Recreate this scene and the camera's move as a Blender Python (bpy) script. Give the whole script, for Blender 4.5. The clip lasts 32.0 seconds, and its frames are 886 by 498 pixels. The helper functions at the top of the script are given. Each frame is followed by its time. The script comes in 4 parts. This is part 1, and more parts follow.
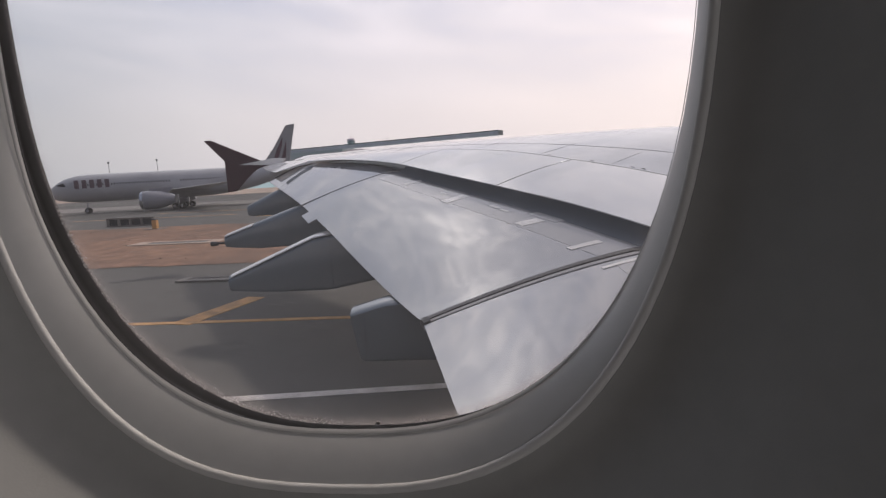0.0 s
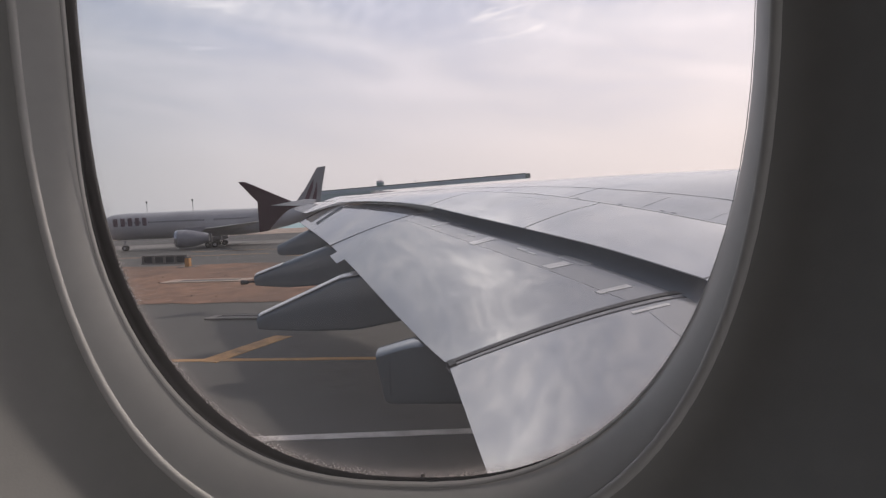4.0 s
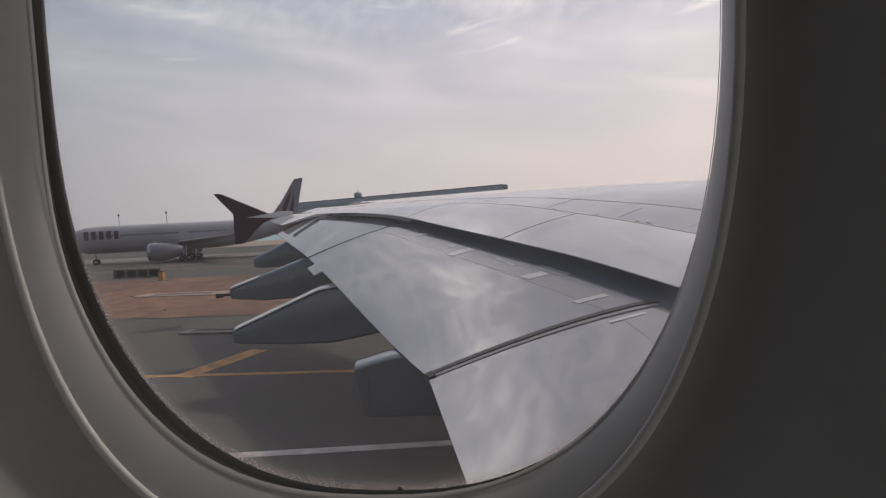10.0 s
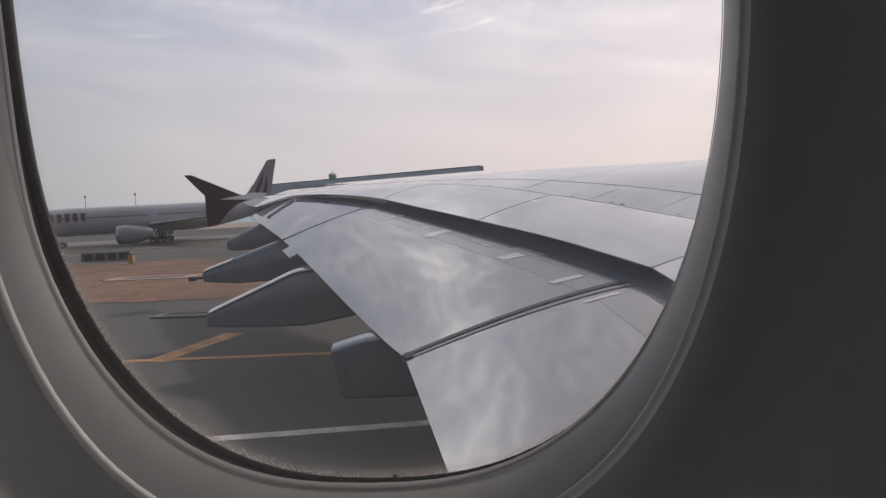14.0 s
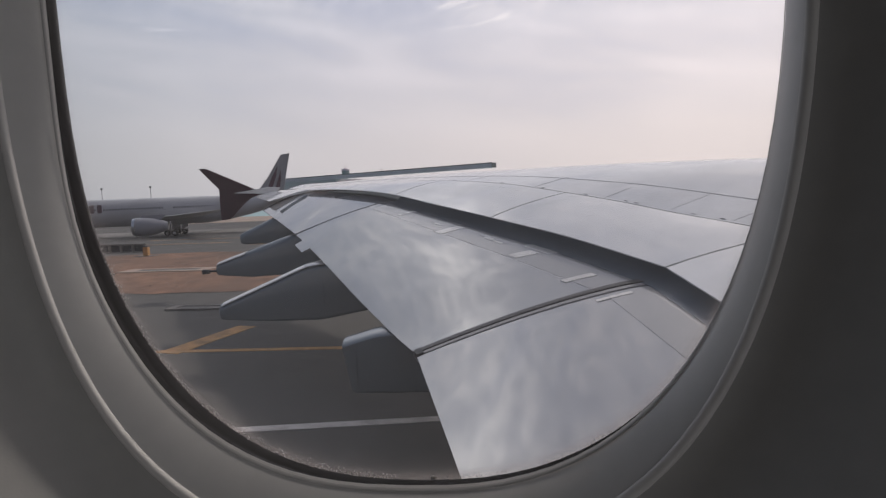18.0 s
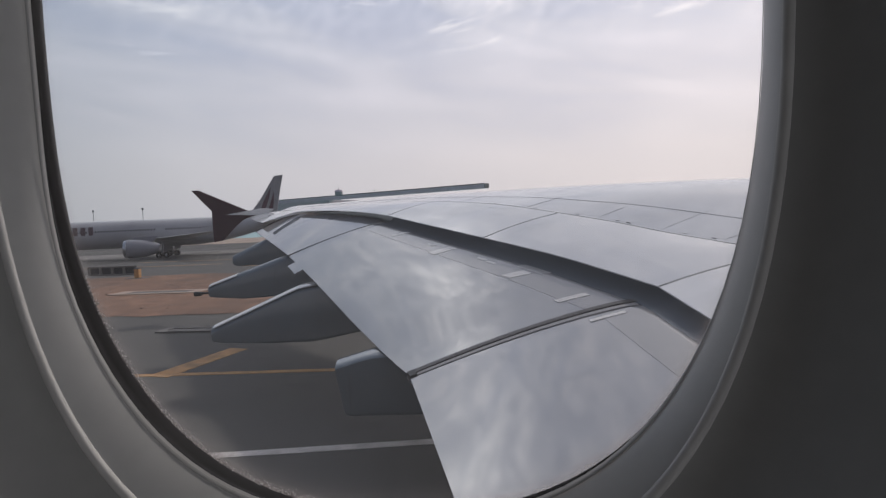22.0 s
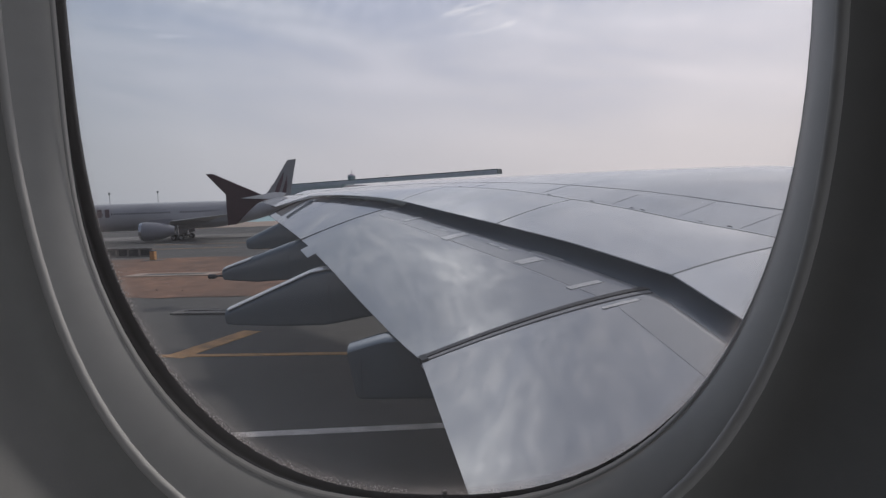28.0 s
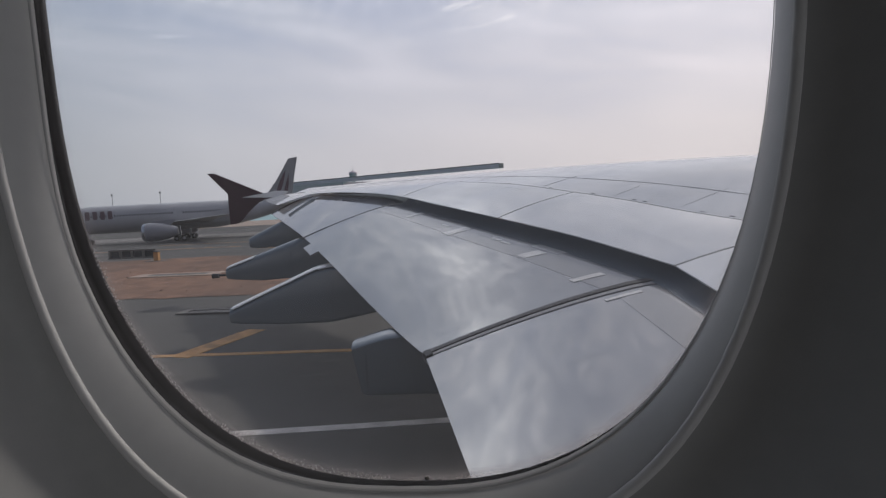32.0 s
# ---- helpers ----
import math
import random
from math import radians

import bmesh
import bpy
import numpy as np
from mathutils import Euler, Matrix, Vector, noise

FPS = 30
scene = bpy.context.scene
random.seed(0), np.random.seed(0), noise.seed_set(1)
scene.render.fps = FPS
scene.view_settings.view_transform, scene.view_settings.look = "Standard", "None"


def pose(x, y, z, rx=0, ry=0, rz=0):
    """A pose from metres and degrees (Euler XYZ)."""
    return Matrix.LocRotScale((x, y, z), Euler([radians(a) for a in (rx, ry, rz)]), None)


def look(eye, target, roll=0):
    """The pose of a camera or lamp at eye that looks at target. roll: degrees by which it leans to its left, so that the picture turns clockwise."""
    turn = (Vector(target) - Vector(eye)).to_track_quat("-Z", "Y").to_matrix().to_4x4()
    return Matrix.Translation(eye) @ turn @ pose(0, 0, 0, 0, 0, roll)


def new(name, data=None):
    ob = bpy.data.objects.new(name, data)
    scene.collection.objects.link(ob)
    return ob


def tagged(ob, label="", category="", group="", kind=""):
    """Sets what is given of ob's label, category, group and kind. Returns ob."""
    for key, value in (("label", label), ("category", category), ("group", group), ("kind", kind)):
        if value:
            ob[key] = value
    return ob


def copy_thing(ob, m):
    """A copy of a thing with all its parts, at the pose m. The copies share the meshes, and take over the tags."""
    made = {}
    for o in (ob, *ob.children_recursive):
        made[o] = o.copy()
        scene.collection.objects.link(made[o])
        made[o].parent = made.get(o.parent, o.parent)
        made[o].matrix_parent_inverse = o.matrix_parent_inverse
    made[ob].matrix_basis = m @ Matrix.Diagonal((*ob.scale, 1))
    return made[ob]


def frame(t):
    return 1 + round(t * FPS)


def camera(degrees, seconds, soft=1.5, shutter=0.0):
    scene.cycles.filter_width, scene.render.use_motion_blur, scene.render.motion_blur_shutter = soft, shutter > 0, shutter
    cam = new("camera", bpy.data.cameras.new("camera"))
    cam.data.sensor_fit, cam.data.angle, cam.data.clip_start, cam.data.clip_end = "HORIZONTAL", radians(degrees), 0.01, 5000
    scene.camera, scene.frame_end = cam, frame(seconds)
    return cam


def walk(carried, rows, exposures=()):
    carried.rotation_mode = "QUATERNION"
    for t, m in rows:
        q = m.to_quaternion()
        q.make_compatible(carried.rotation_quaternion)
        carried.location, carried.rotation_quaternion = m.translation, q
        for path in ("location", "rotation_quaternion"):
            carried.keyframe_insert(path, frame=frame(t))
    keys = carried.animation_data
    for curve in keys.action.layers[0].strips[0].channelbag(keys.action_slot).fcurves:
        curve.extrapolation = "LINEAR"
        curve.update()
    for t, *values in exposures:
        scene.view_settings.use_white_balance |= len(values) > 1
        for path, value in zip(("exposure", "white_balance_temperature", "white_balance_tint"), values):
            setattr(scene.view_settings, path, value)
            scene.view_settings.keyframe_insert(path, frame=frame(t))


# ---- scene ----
# World: x forwards along the airliner, y out to port, z up; the origin is near the seated eye at the window.
GROUND = -5.5
cam = camera(75.7, 32.0, soft=1.3)
PATH = [
    (0.0, 0.0311, -0.0075, -0.0063, 4.02, -8.03, 3.16),
    (0.5, 0.0309, -0.0104, -0.0036, 3.92, -8.12, 2.93),
    (1.0, 0.0306, -0.0134, -0.0042, 3.95, -7.66, 3.12),
    (1.5, 0.0265, -0.0116, -0.0020, 6.23, -6.85, 2.54),
    (2.0, 0.0224, -0.0097, -0.0024, 6.53, -4.75, 2.98),
    (2.5, 0.0222, -0.0095, -0.0018, 6.39, -4.77, 2.25),
    (3.0, 0.0220, -0.0093, -0.0034, 6.20, -4.38, 2.78),
    (3.5, 0.0213, -0.0085, -0.0026, 6.68, -3.92, 2.57),
    (5.5, 0.0202, -0.0066, -0.0030, 6.48, -3.55, 3.16),
    (6.0, 0.0211, -0.0067, -0.0029, 6.02, -3.75, 3.19),
    (6.5, 0.0221, -0.0079, -0.0017, 6.21, -3.34, 2.93),
    (7.0, 0.0232, -0.0092, -0.0030, 6.16, -3.57, 3.18),
    (7.5, 0.0237, -0.0085, -0.0018, 6.61, -3.92, 3.23),
    (8.0, 0.0243, -0.0078, -0.0030, 6.41, -3.63, 3.46),
    (8.5, 0.0261, -0.0087, -0.0027, 5.50, -3.52, 4.49),
    (9.0, 0.0279, -0.0096, -0.0053, 4.86, -4.06, 3.38),
    (9.5, 0.0248, -0.0087, -0.0027, 3.96, -2.97, 3.99),
    (10.0, 0.0218, -0.0079, -0.0031, 4.56, -2.70, 2.96),
    (10.5, 0.0173, -0.0067, -0.0012, 2.42, -2.14, 2.31),
    (11.0, 0.0128, -0.0055, -0.0014, 1.96, -5.13, 2.35),
    (11.5, 0.0112, -0.0035, -0.0009, 2.63, -4.85, 2.27),
    (12.0, 0.0096, -0.0016, -0.0024, 3.00, -4.81, 2.19),
    (12.5, 0.0110, -0.0023, -0.0013, 2.25, -4.19, 2.66),
    (13.0, 0.0123, -0.0029, -0.0024, 2.33, -4.32, 2.52),
    (13.5, 0.0126, -0.0029, -0.0014, 2.15, -4.56, 3.04),
    (15.5, 0.0136, -0.0028, -0.0029, 2.12, -4.93, 3.07),
    (16.0, 0.0107, -0.0023, -0.0020, 2.33, -5.22, 3.07),
    (16.5, 0.0063, -0.0016, -0.0003, 3.53, -4.46, 2.18),
    (17.0, 0.0019, -0.0009, -0.0001, 3.12, -4.96, 2.42),
    (17.5, 0.0004, 0.0002, 0.0006, 3.64, -5.41, 2.25),
    (18.0, -0.0012, 0.0013, 0.0001, 3.36, -4.98, 2.37),
    (18.5, -0.0006, 0.0011, 0.0008, 3.63, -5.07, 1.84),
    (19.0, 0.0000, 0.0008, 0.0003, 3.00, -4.40, 2.19),
    (19.5, 0.0012, 0.0011, 0.0005, 2.58, -4.54, 2.60),
    (20.0, 0.0023, 0.0014, -0.0005, 2.66, -4.59, 2.43),
    (20.5, 0.0016, 0.0015, 0.0006, 2.60, -4.40, 2.91),
    (21.0, 0.0008, 0.0015, 0.0006, 3.07, -4.18, 2.44),
    (21.5, 0.0013, 0.0016, 0.0020, 2.74, -3.38, 2.64),
    (22.0, 0.0019, 0.0017, 0.0030, 2.67, -2.95, 2.61),
    (22.5, 0.0008, 0.0046, 0.0030, 2.28, -3.17, 2.51),
    (23.0, -0.0002, 0.0073, 0.0030, 2.71, -3.54, 2.23),
    (23.5, 0.0001, 0.0064, 0.0018, 2.97, -3.65, 2.48),
    (24.0, 0.0005, 0.0055, -0.0000, 3.02, -3.91, 2.38),
    (24.5, -0.0010, 0.0057, 0.0007, 2.98, -4.49, 2.42),
    (25.0, -0.0024, 0.0059, 0.0004, 2.99, -4.14, 2.07),
    (25.5, -0.0000, 0.0077, -0.0015, 3.04, -4.18, 2.35),
    (27.5, -0.0046, 0.0070, 0.0003, 4.01, -3.98, 2.19),
    (28.0, -0.0052, 0.0071, 0.0009, 3.92, -4.35, 2.08),
    (28.5, -0.0032, 0.0056, 0.0014, 3.43, -3.99, 2.56),
    (29.0, -0.0010, 0.0040, 0.0009, 3.60, -4.48, 2.49),
    (29.5, -0.0000, 0.0017, 0.0012, 3.97, -4.51, 2.21),
    (30.0, 0.0008, -0.0006, 0.0005, 4.04, -4.12, 2.58),
    (30.5, -0.0030, 0.0029, 0.0013, 5.38, -5.52, 2.71),
    (31.0, -0.0070, 0.0064, 0.0012, 6.28, -6.46, 2.37),
    (31.5, -0.0002, 0.0049, 0.0005, 5.47, -5.53, 2.40),
    (32.0, 0.0064, 0.0035, -0.0016, 4.12, -4.81, 3.17),
]
EXPOSURES = [(0.0, 0.22, 6800, 14), (2.5, 0.1, 6800, 14), (6.0, -0.02, 6800, 14), (10.0, -0.22, 6850, 13), (13.0, -0.04, 6800, 13), (17.0, -0.10, 6680, 12), (21.0, -0.09, 6500, 11), (25.0, -0.20, 6300, 10), (28.0, -0.32, 6270, 10), (30.0, -0.13, 6370, 10), (32.0, -0.2, 6320, 10)]

walk(cam, [(t, pose(x, y, z, 90 + pitch, roll, yaw)) for t, x, y, z, yaw, pitch, roll in PATH],
     exposures=EXPOSURES)

# ---- light ----
SUN_AZ, SUN_EL = 50.0, 47.0        # degrees from +x towards +y, and above the horizon
sun_way = Vector((math.cos(radians(SUN_AZ)) * math.cos(radians(SUN_EL)),
                  math.sin(radians(SUN_AZ)) * math.cos(radians(SUN_EL)), math.sin(radians(SUN_EL))))


def make_world():
    w = bpy.data.worlds.new("hazy_sky")
    scene.world = w
    w.use_nodes = True
    nt = w.node_tree
    nt.nodes.clear()
    N, L = nt.nodes.new, nt.links.new

    def math_node(op, a, b=None, clamp=False):
        n = N("ShaderNodeMath")
        n.operation, n.use_clamp = op, clamp
        for i, v in enumerate((a, b)):
            if v is None:
                continue
            if isinstance(v, (int, float)):
                n.inputs[i].default_value = v
            else:
                L(v, n.inputs[i])
        return n.outputs[0]

    def ramp(fac, stops):
        r = N("ShaderNodeValToRGB")
        e = r.color_ramp.elements
        while len(e) < len(stops):
            e.new(0.5)
        for k, (p, c) in zip(e, stops):
            k.position, k.color = p, (*c, 1)
        L(fac, r.inputs[0])
        return r.outputs[0]

    def mix(fac, a, b, kind="MIX"):
        m = N("ShaderNodeMix")
        m.data_type, m.blend_type = "RGBA", kind
        for s, v in ((0, fac), (6, a), (7, b)):
            if isinstance(v, (int, float)):
                m.inputs[s].default_value = v
            elif isinstance(v, tuple):
                m.inputs[s].default_value = (*v, 1)
            else:
                L(v, m.inputs[s])
        return m.outputs[2]

    tc = N("ShaderNodeTexCoord")
    sep = N("ShaderNodeSeparateXYZ")
    L(tc.outputs["Generated"], sep.inputs[0])
    x, y, z = sep.outputs
    up = math_node("MAXIMUM", z, 0.0)
    # haze: pale and warm low down, bluer higher up
    haze = ramp(up, [(0.0, (0.61, 0.585, 0.605)), (0.10, (0.625, 0.595, 0.61)), (0.28, (0.60, 0.60, 0.645)),
                     (0.55, (0.46, 0.49, 0.57)), (1.0, (0.30, 0.35, 0.45))])
    # high broken cloud, drawn out along the wind
    vec = N("ShaderNodeCombineXYZ")
    L(math_node("ADD", math_node("MULTIPLY", x, -1.49), math_node("MULTIPLY", z, 2.1)), vec.inputs[0])
    L(math_node("ADD", x, math_node("MULTIPLY", z, 0.84)), vec.inputs[1])
    L(math_node("MULTIPLY", y, 0.5), vec.inputs[2])
    n1 = N("ShaderNodeTexNoise")
    n1.inputs["Scale"].default_value, n1.inputs["Detail"].default_value = 9.0, 8
    n1.inputs["Roughness"].default_value, n1.inputs["Distortion"].default_value = 0.6, 0.0
    L(vec.outputs[0], n1.inputs["Vector"])
    n2 = N("ShaderNodeTexNoise")
    n2.inputs["Scale"].default_value, n2.inputs["Detail"].default_value = 26.0, 6
    n2.inputs["Roughness"].default_value = 0.55
    L(vec.outputs[0], n2.inputs["Vector"])
    cl = math_node("ADD", math_node("MULTIPLY", n1.outputs[0], 0.5), math_node("MULTIPLY", n2.outputs[0], 0.5))
    cloud = ramp(cl, [(0.37, (0.54, 0.57, 0.635)), (0.49, (0.665, 0.69, 0.74)), (0.61, (0.91, 0.90, 0.91))])
    amount = ramp(up, [(0.0, (0, 0, 0)), (0.25, (0.0, 0.0, 0.0)), (0.31, (0.2, 0.2, 0.2)), (0.37, (0.6, 0.6, 0.6)), (0.43, (0.9, 0.9, 0.9)), (1.0, (0.95,) * 3)])
    sky = mix(amount, haze, cloud)
    # long soft streaks low in the sky
    sv = N("ShaderNodeCombineXYZ")
    L(math_node("MULTIPLY", x, 2.0), sv.inputs[0])
    L(math_node("MULTIPLY", y, 2.0), sv.inputs[1])
    L(math_node("ADD", math_node("MULTIPLY", z, 9.5), math_node("MULTIPLY", x, 1.3)), sv.inputs[2])
    n3 = N("ShaderNodeTexNoise")
    n3.inputs["Scale"].default_value, n3.inputs["Detail"].default_value = 1.5, 5
    n3.inputs["Roughness"].default_value, n3.inputs["Distortion"].default_value = 0.5, 0.3
    L(sv.outputs[0], n3.inputs["Vector"])
    streak = ramp(n3.outputs[0], [(0.34, (0.80, 0.83, 0.91)), (0.50, (0.98, 0.98, 1.0)), (0.60, (1.10, 1.085, 1.09)), (0.70, (1.24, 1.21, 1.20))])
    sky = mix(ramp(up, [(0.06, (0, 0, 0)), (0.22, (0.75, 0.75, 0.75)), (0.4, (1, 1, 1))]), sky, mix(1.0, sky, streak, "MULTIPLY"))
    # small torn white wisps
    wv = N("ShaderNodeCombineXYZ")
    L(math_node("MULTIPLY", x, 3.0), wv.inputs[0])
    L(math_node("MULTIPLY", y, 3.0), wv.inputs[1])
    L(math_node("ADD", math_node("MULTIPLY", z, 17.0), math_node("MULTIPLY", x, -2.0)), wv.inputs[2])
    n4 = N("ShaderNodeTexNoise")
    n4.inputs["Scale"].default_value, n4.inputs["Detail"].default_value = 1.9, 7
    n4.inputs["Roughness"].default_value, n4.inputs["Distortion"].default_value = 0.62, 0.4
    L(wv.outputs[0], n4.inputs["Vector"])
    wisp = ramp(n4.outputs[0], [(0.585, (0, 0, 0)), (0.66, (0.45, 0.45, 0.45)), (0.74, (0.8, 0.8, 0.8))])
    sky = mix(mix(1.0, wisp, ramp(up, [(0.22, (0, 0, 0)), (0.29, (1, 1, 1)), (0.40, (0.9, 0.9, 0.9)), (0.48, (0.12, 0.12, 0.12))]), "MULTIPLY"), sky, (0.90, 0.875, 0.88))
    # side towards the sun brighter and warmer, the side towards the tail cooler
    side = math_node("ADD", math_node("MULTIPLY", x, 0.5), 0.5, True)
    sky = mix(1.0, sky, ramp(side, [(0.12, (0.50, 0.57, 0.61)), (0.28, (0.86, 0.895, 0.925)), (0.40, (0.99, 0.99, 1.01)), (0.54, (1.10, 1.075, 1.075)), (0.66, (1.22, 1.17, 1.15))]), "MULTIPLY")
    # thinner and darker towards the zenith
    sky = mix(1.0, sky, ramp(up, [(0.55, (1.0, 1.0, 1.0)), (0.68, (0.72, 0.73, 0.76)), (1.0, (0.6, 0.62, 0.67))]), "MULTIPLY")
    # the half of the sky away from the sun is a deeper, darker blue
    behind = ramp(math_node("ADD", math_node("MULTIPLY", y, 0.5), 0.5, True), [(0.0, (0.22, 0.24, 0.28)), (0.5, (0.44, 0.46, 0.51)), (0.72, (1.0, 1.0, 1.0))])
    sky = mix(1.0, sky, behind, "MULTIPLY")
    # bright patch added out of view, away from the sun, for the flap's glint
    dot = N("ShaderNodeVectorMath")
    dot.operation = "DOT_PRODUCT"
    L(tc.outputs["Generated"], dot.inputs[0])
    dot.inputs[1].default_value = Vector((-0.316, 0.71, 0.629))
    glow = ramp(dot.outputs["Value"], [(0.965, (0, 0, 0)), (0.985, (0.14, 0.137, 0.133)), (0.993, (0.4, 0.39, 0.375)), (0.998, (0.72, 0.70, 0.67)), (1.0, (1.3, 1.26, 1.19))])
    veil = ramp(cl, [(0.40, (0.52, 0.52, 0.53)), (0.50, (0.7, 0.7, 0.7)), (0.60, (0.95, 0.95, 0.95))])
    sky = mix(1.0, sky, mix(1.0, glow, veil, "MULTIPLY"), "ADD")
    ni = N("ShaderNodeTexSky")
    ni.sky_type, ni.sun_disc = "NISHITA", False
    ni.sun_elevation, ni.sun_rotation = radians(SUN_EL), radians(90 - SUN_AZ)
    ni.dust_density = 4.0
    b1, b2 = N("ShaderNodeBackground"), N("ShaderNodeBackground")
    L(ni.outputs[0], b1.inputs[0])
    b1.inputs[1].default_value = 0.012
    L(sky, b2.inputs[0])
    b2.inputs[1].default_value = 1.07
    add = N("ShaderNodeAddShader")
    L(b1.outputs[0], add.inputs[0])
    L(b2.outputs[0], add.inputs[1])
    L(add.outputs[0], N("ShaderNodeOutputWorld").inputs[0])


make_world()
sun = new("sun", bpy.data.lights.new("sun", "SUN"))
sun.data.energy, sun.data.angle, sun.data.color = 1.32, radians(4), (1.0, 0.94, 0.87)
sun.matrix_world = look(sun_way * 50, (0, 0, 0))


# fill lamp added out of view on the starboard side, to brighten the lining
star = new("starboard_fill_light", bpy.data.lights.new("starboard_fill_light", "AREA"))
star.data.shape, star.data.size, star.data.size_y = "RECTANGLE", 3.2, 0.42
star.data.energy, star.data.color = 51, (0.95, 0.97, 1.0)
star.matrix_world = look((3.4, -5.86, 0.1), (3.4, 0, 0.1))


# ---- materials ----
def material(name, base, rough=0.5, metal=0.0, vary=0.12, scale=3.0, bump=0.0, bump_scale=40.0, coat=0.0, spec=0.5,
             stain=None, stain_amount=0.5, stain_scale=0.4, stretch=(1, 1, 1), rough_vary=0.0, piece_vary=0.0, coat_ior=1.5, coat_rough=0.07,
             wave=0.0, wave_scale=1.3, wave_stretch=(1, 1, 1)):
    """Principled surface with fine grain, larger stains and relief in object space."""
    m = bpy.data.materials.new(name)
    m.use_nodes = True
    nt = m.node_tree
    N, L = nt.nodes.new, nt.links.new
    p = nt.nodes["Principled BSDF"]
    p.inputs["Roughness"].default_value, p.inputs["Metallic"].default_value = rough, metal
    p.inputs["Specular IOR Level"].default_value = spec
    p.inputs["Coat Weight"].default_value, p.inputs["Coat Roughness"].default_value = coat, coat_rough
    p.inputs["Coat IOR"].default_value = coat_ior
    geo = N("ShaderNodeNewGeometry")
    mp = N("ShaderNodeMapping")
    mp.inputs["Scale"].default_value = stretch
    L(geo.outputs["Position"], mp.inputs["Vector"])

    def noise_node(s, d=5):
        n = N("ShaderNodeTexNoise")
        n.inputs["Scale"].default_value, n.inputs["Detail"].default_value = s, d
        L(mp.outputs[0], n.inputs["Vector"])
        return n.outputs[0]

    def mixc(fac, a, b, kind="MIX"):
        x = N("ShaderNodeMix")
        x.data_type, x.blend_type = "RGBA", kind
        for s, v in ((0, fac), (6, a), (7, b)):
            if isinstance(v, (int, float)):
                x.inputs[s].default_value = v
            elif isinstance(v, tuple):
                x.inputs[s].default_value = (*v[:3], 1)
            else:
                L(v, x.inputs[s])
        return x.outputs[2]

    def remap(v, a, b, lo, hi):
        r = N("ShaderNodeMapRange")
        for i, k in enumerate((a, b, lo, hi)):
            r.inputs[i + 1].default_value = k
        L(v, r.inputs[0])
        return r.outputs[0]

    fine = noise_node(scale)
    col = mixc(remap(fine, 0.3, 0.7, 0.0, 1.0), tuple(c * (1 - vary) for c in base), tuple(min(1, c * (1 + vary)) for c in base))
    big = noise_node(stain_scale, 4)
    if stain:
        col = mixc(remap(big, 0.45, 0.68, 0.0, stain_amount), col, stain)
    if piece_vary:
        info = N("ShaderNodeObjectInfo")
        g = remap(info.outputs["Random"], 0, 1, 1 - piece_vary, 1 + piece_vary)
        col = mixc(1.0, col, g, "MULTIPLY")
    L(col, p.inputs["Base Color"])
    if rough_vary:
        L(remap(big, 0.3, 0.7, max(0.02, rough - rough_vary), rough + rough_vary), p.inputs["Roughness"])
    if bump:
        b = N("ShaderNodeBump")
        b.inputs["Strength"].default_value, b.inputs["Distance"].default_value = bump, 0.01
        L(noise_node(bump_scale), b.inputs["Height"])
        L(b.outputs[0], p.inputs["Normal"])
    if wave:
        # skin panels that are not quite flat
        wm = N("ShaderNodeMapping")
        wm.inputs["Scale"].default_value = wave_stretch
        L(geo.outputs["Position"], wm.inputs["Vector"])
        wn = N("ShaderNodeTexNoise")
        wn.inputs["Scale"].default_value, wn.inputs["Detail"].default_value = wave_scale, 1.5
        wn.inputs["Roughness"].default_value = 0.45
        L(wm.outputs[0], wn.inputs["Vector"])
        wb = N("ShaderNodeBump")
        wb.inputs["Strength"].default_value, wb.inputs["Distance"].default_value = 1.0, wave
        L(wn.outputs[0], wb.inputs["Height"])
        L(wb.outputs[0], p.inputs["Normal"])
        L(wb.outputs[0], p.inputs["Coat Normal"])
    return m


# lining darker than the reveal: light falling off beyond the window, put in colour
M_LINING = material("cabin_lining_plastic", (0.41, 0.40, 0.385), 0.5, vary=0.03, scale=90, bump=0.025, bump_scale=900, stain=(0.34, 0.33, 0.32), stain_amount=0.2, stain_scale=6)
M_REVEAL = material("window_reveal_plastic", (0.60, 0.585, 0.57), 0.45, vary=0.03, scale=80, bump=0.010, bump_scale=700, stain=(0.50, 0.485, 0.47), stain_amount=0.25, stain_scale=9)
M_GROOVE = material("shaded_joint_plastic", (0.42, 0.41, 0.40), 0.6, vary=0.05, scale=60)
M_GASKET = material("black_rubber_gasket", (0.011, 0.010, 0.0105), 0.7, vary=0.15, scale=60, spec=0.2)
M_FLOOR = material("cabin_carpet", (0.07, 0.07, 0.10), 0.95, vary=0.3, scale=200, bump=0.5, bump_scale=500)
M_WING = material("grey_wing_paint", (0.80, 0.79, 0.785), 0.4, vary=0.04, scale=2.2, coat=1.0, coat_ior=2.5, coat_rough=0.045, spec=0.0, stain=(0.56, 0.56, 0.565), stain_amount=0.4, stain_scale=0.7, rough_vary=0.05, wave=0.002, wave_scale=0.9, wave_stretch=(1, 0.5, 1))
M_FLAP = material("glossy_flap_paint", (0.275, 0.28, 0.297), 0.5, vary=0.05, scale=1.6, coat=1.0, coat_ior=2.5, coat_rough=0.03, spec=0.0, stain=(0.35, 0.35, 0.36), stain_amount=0.4, stain_scale=0.5, rough_vary=0.02, wave=0.001, wave_scale=0.8, wave_stretch=(1, 0.55, 1))
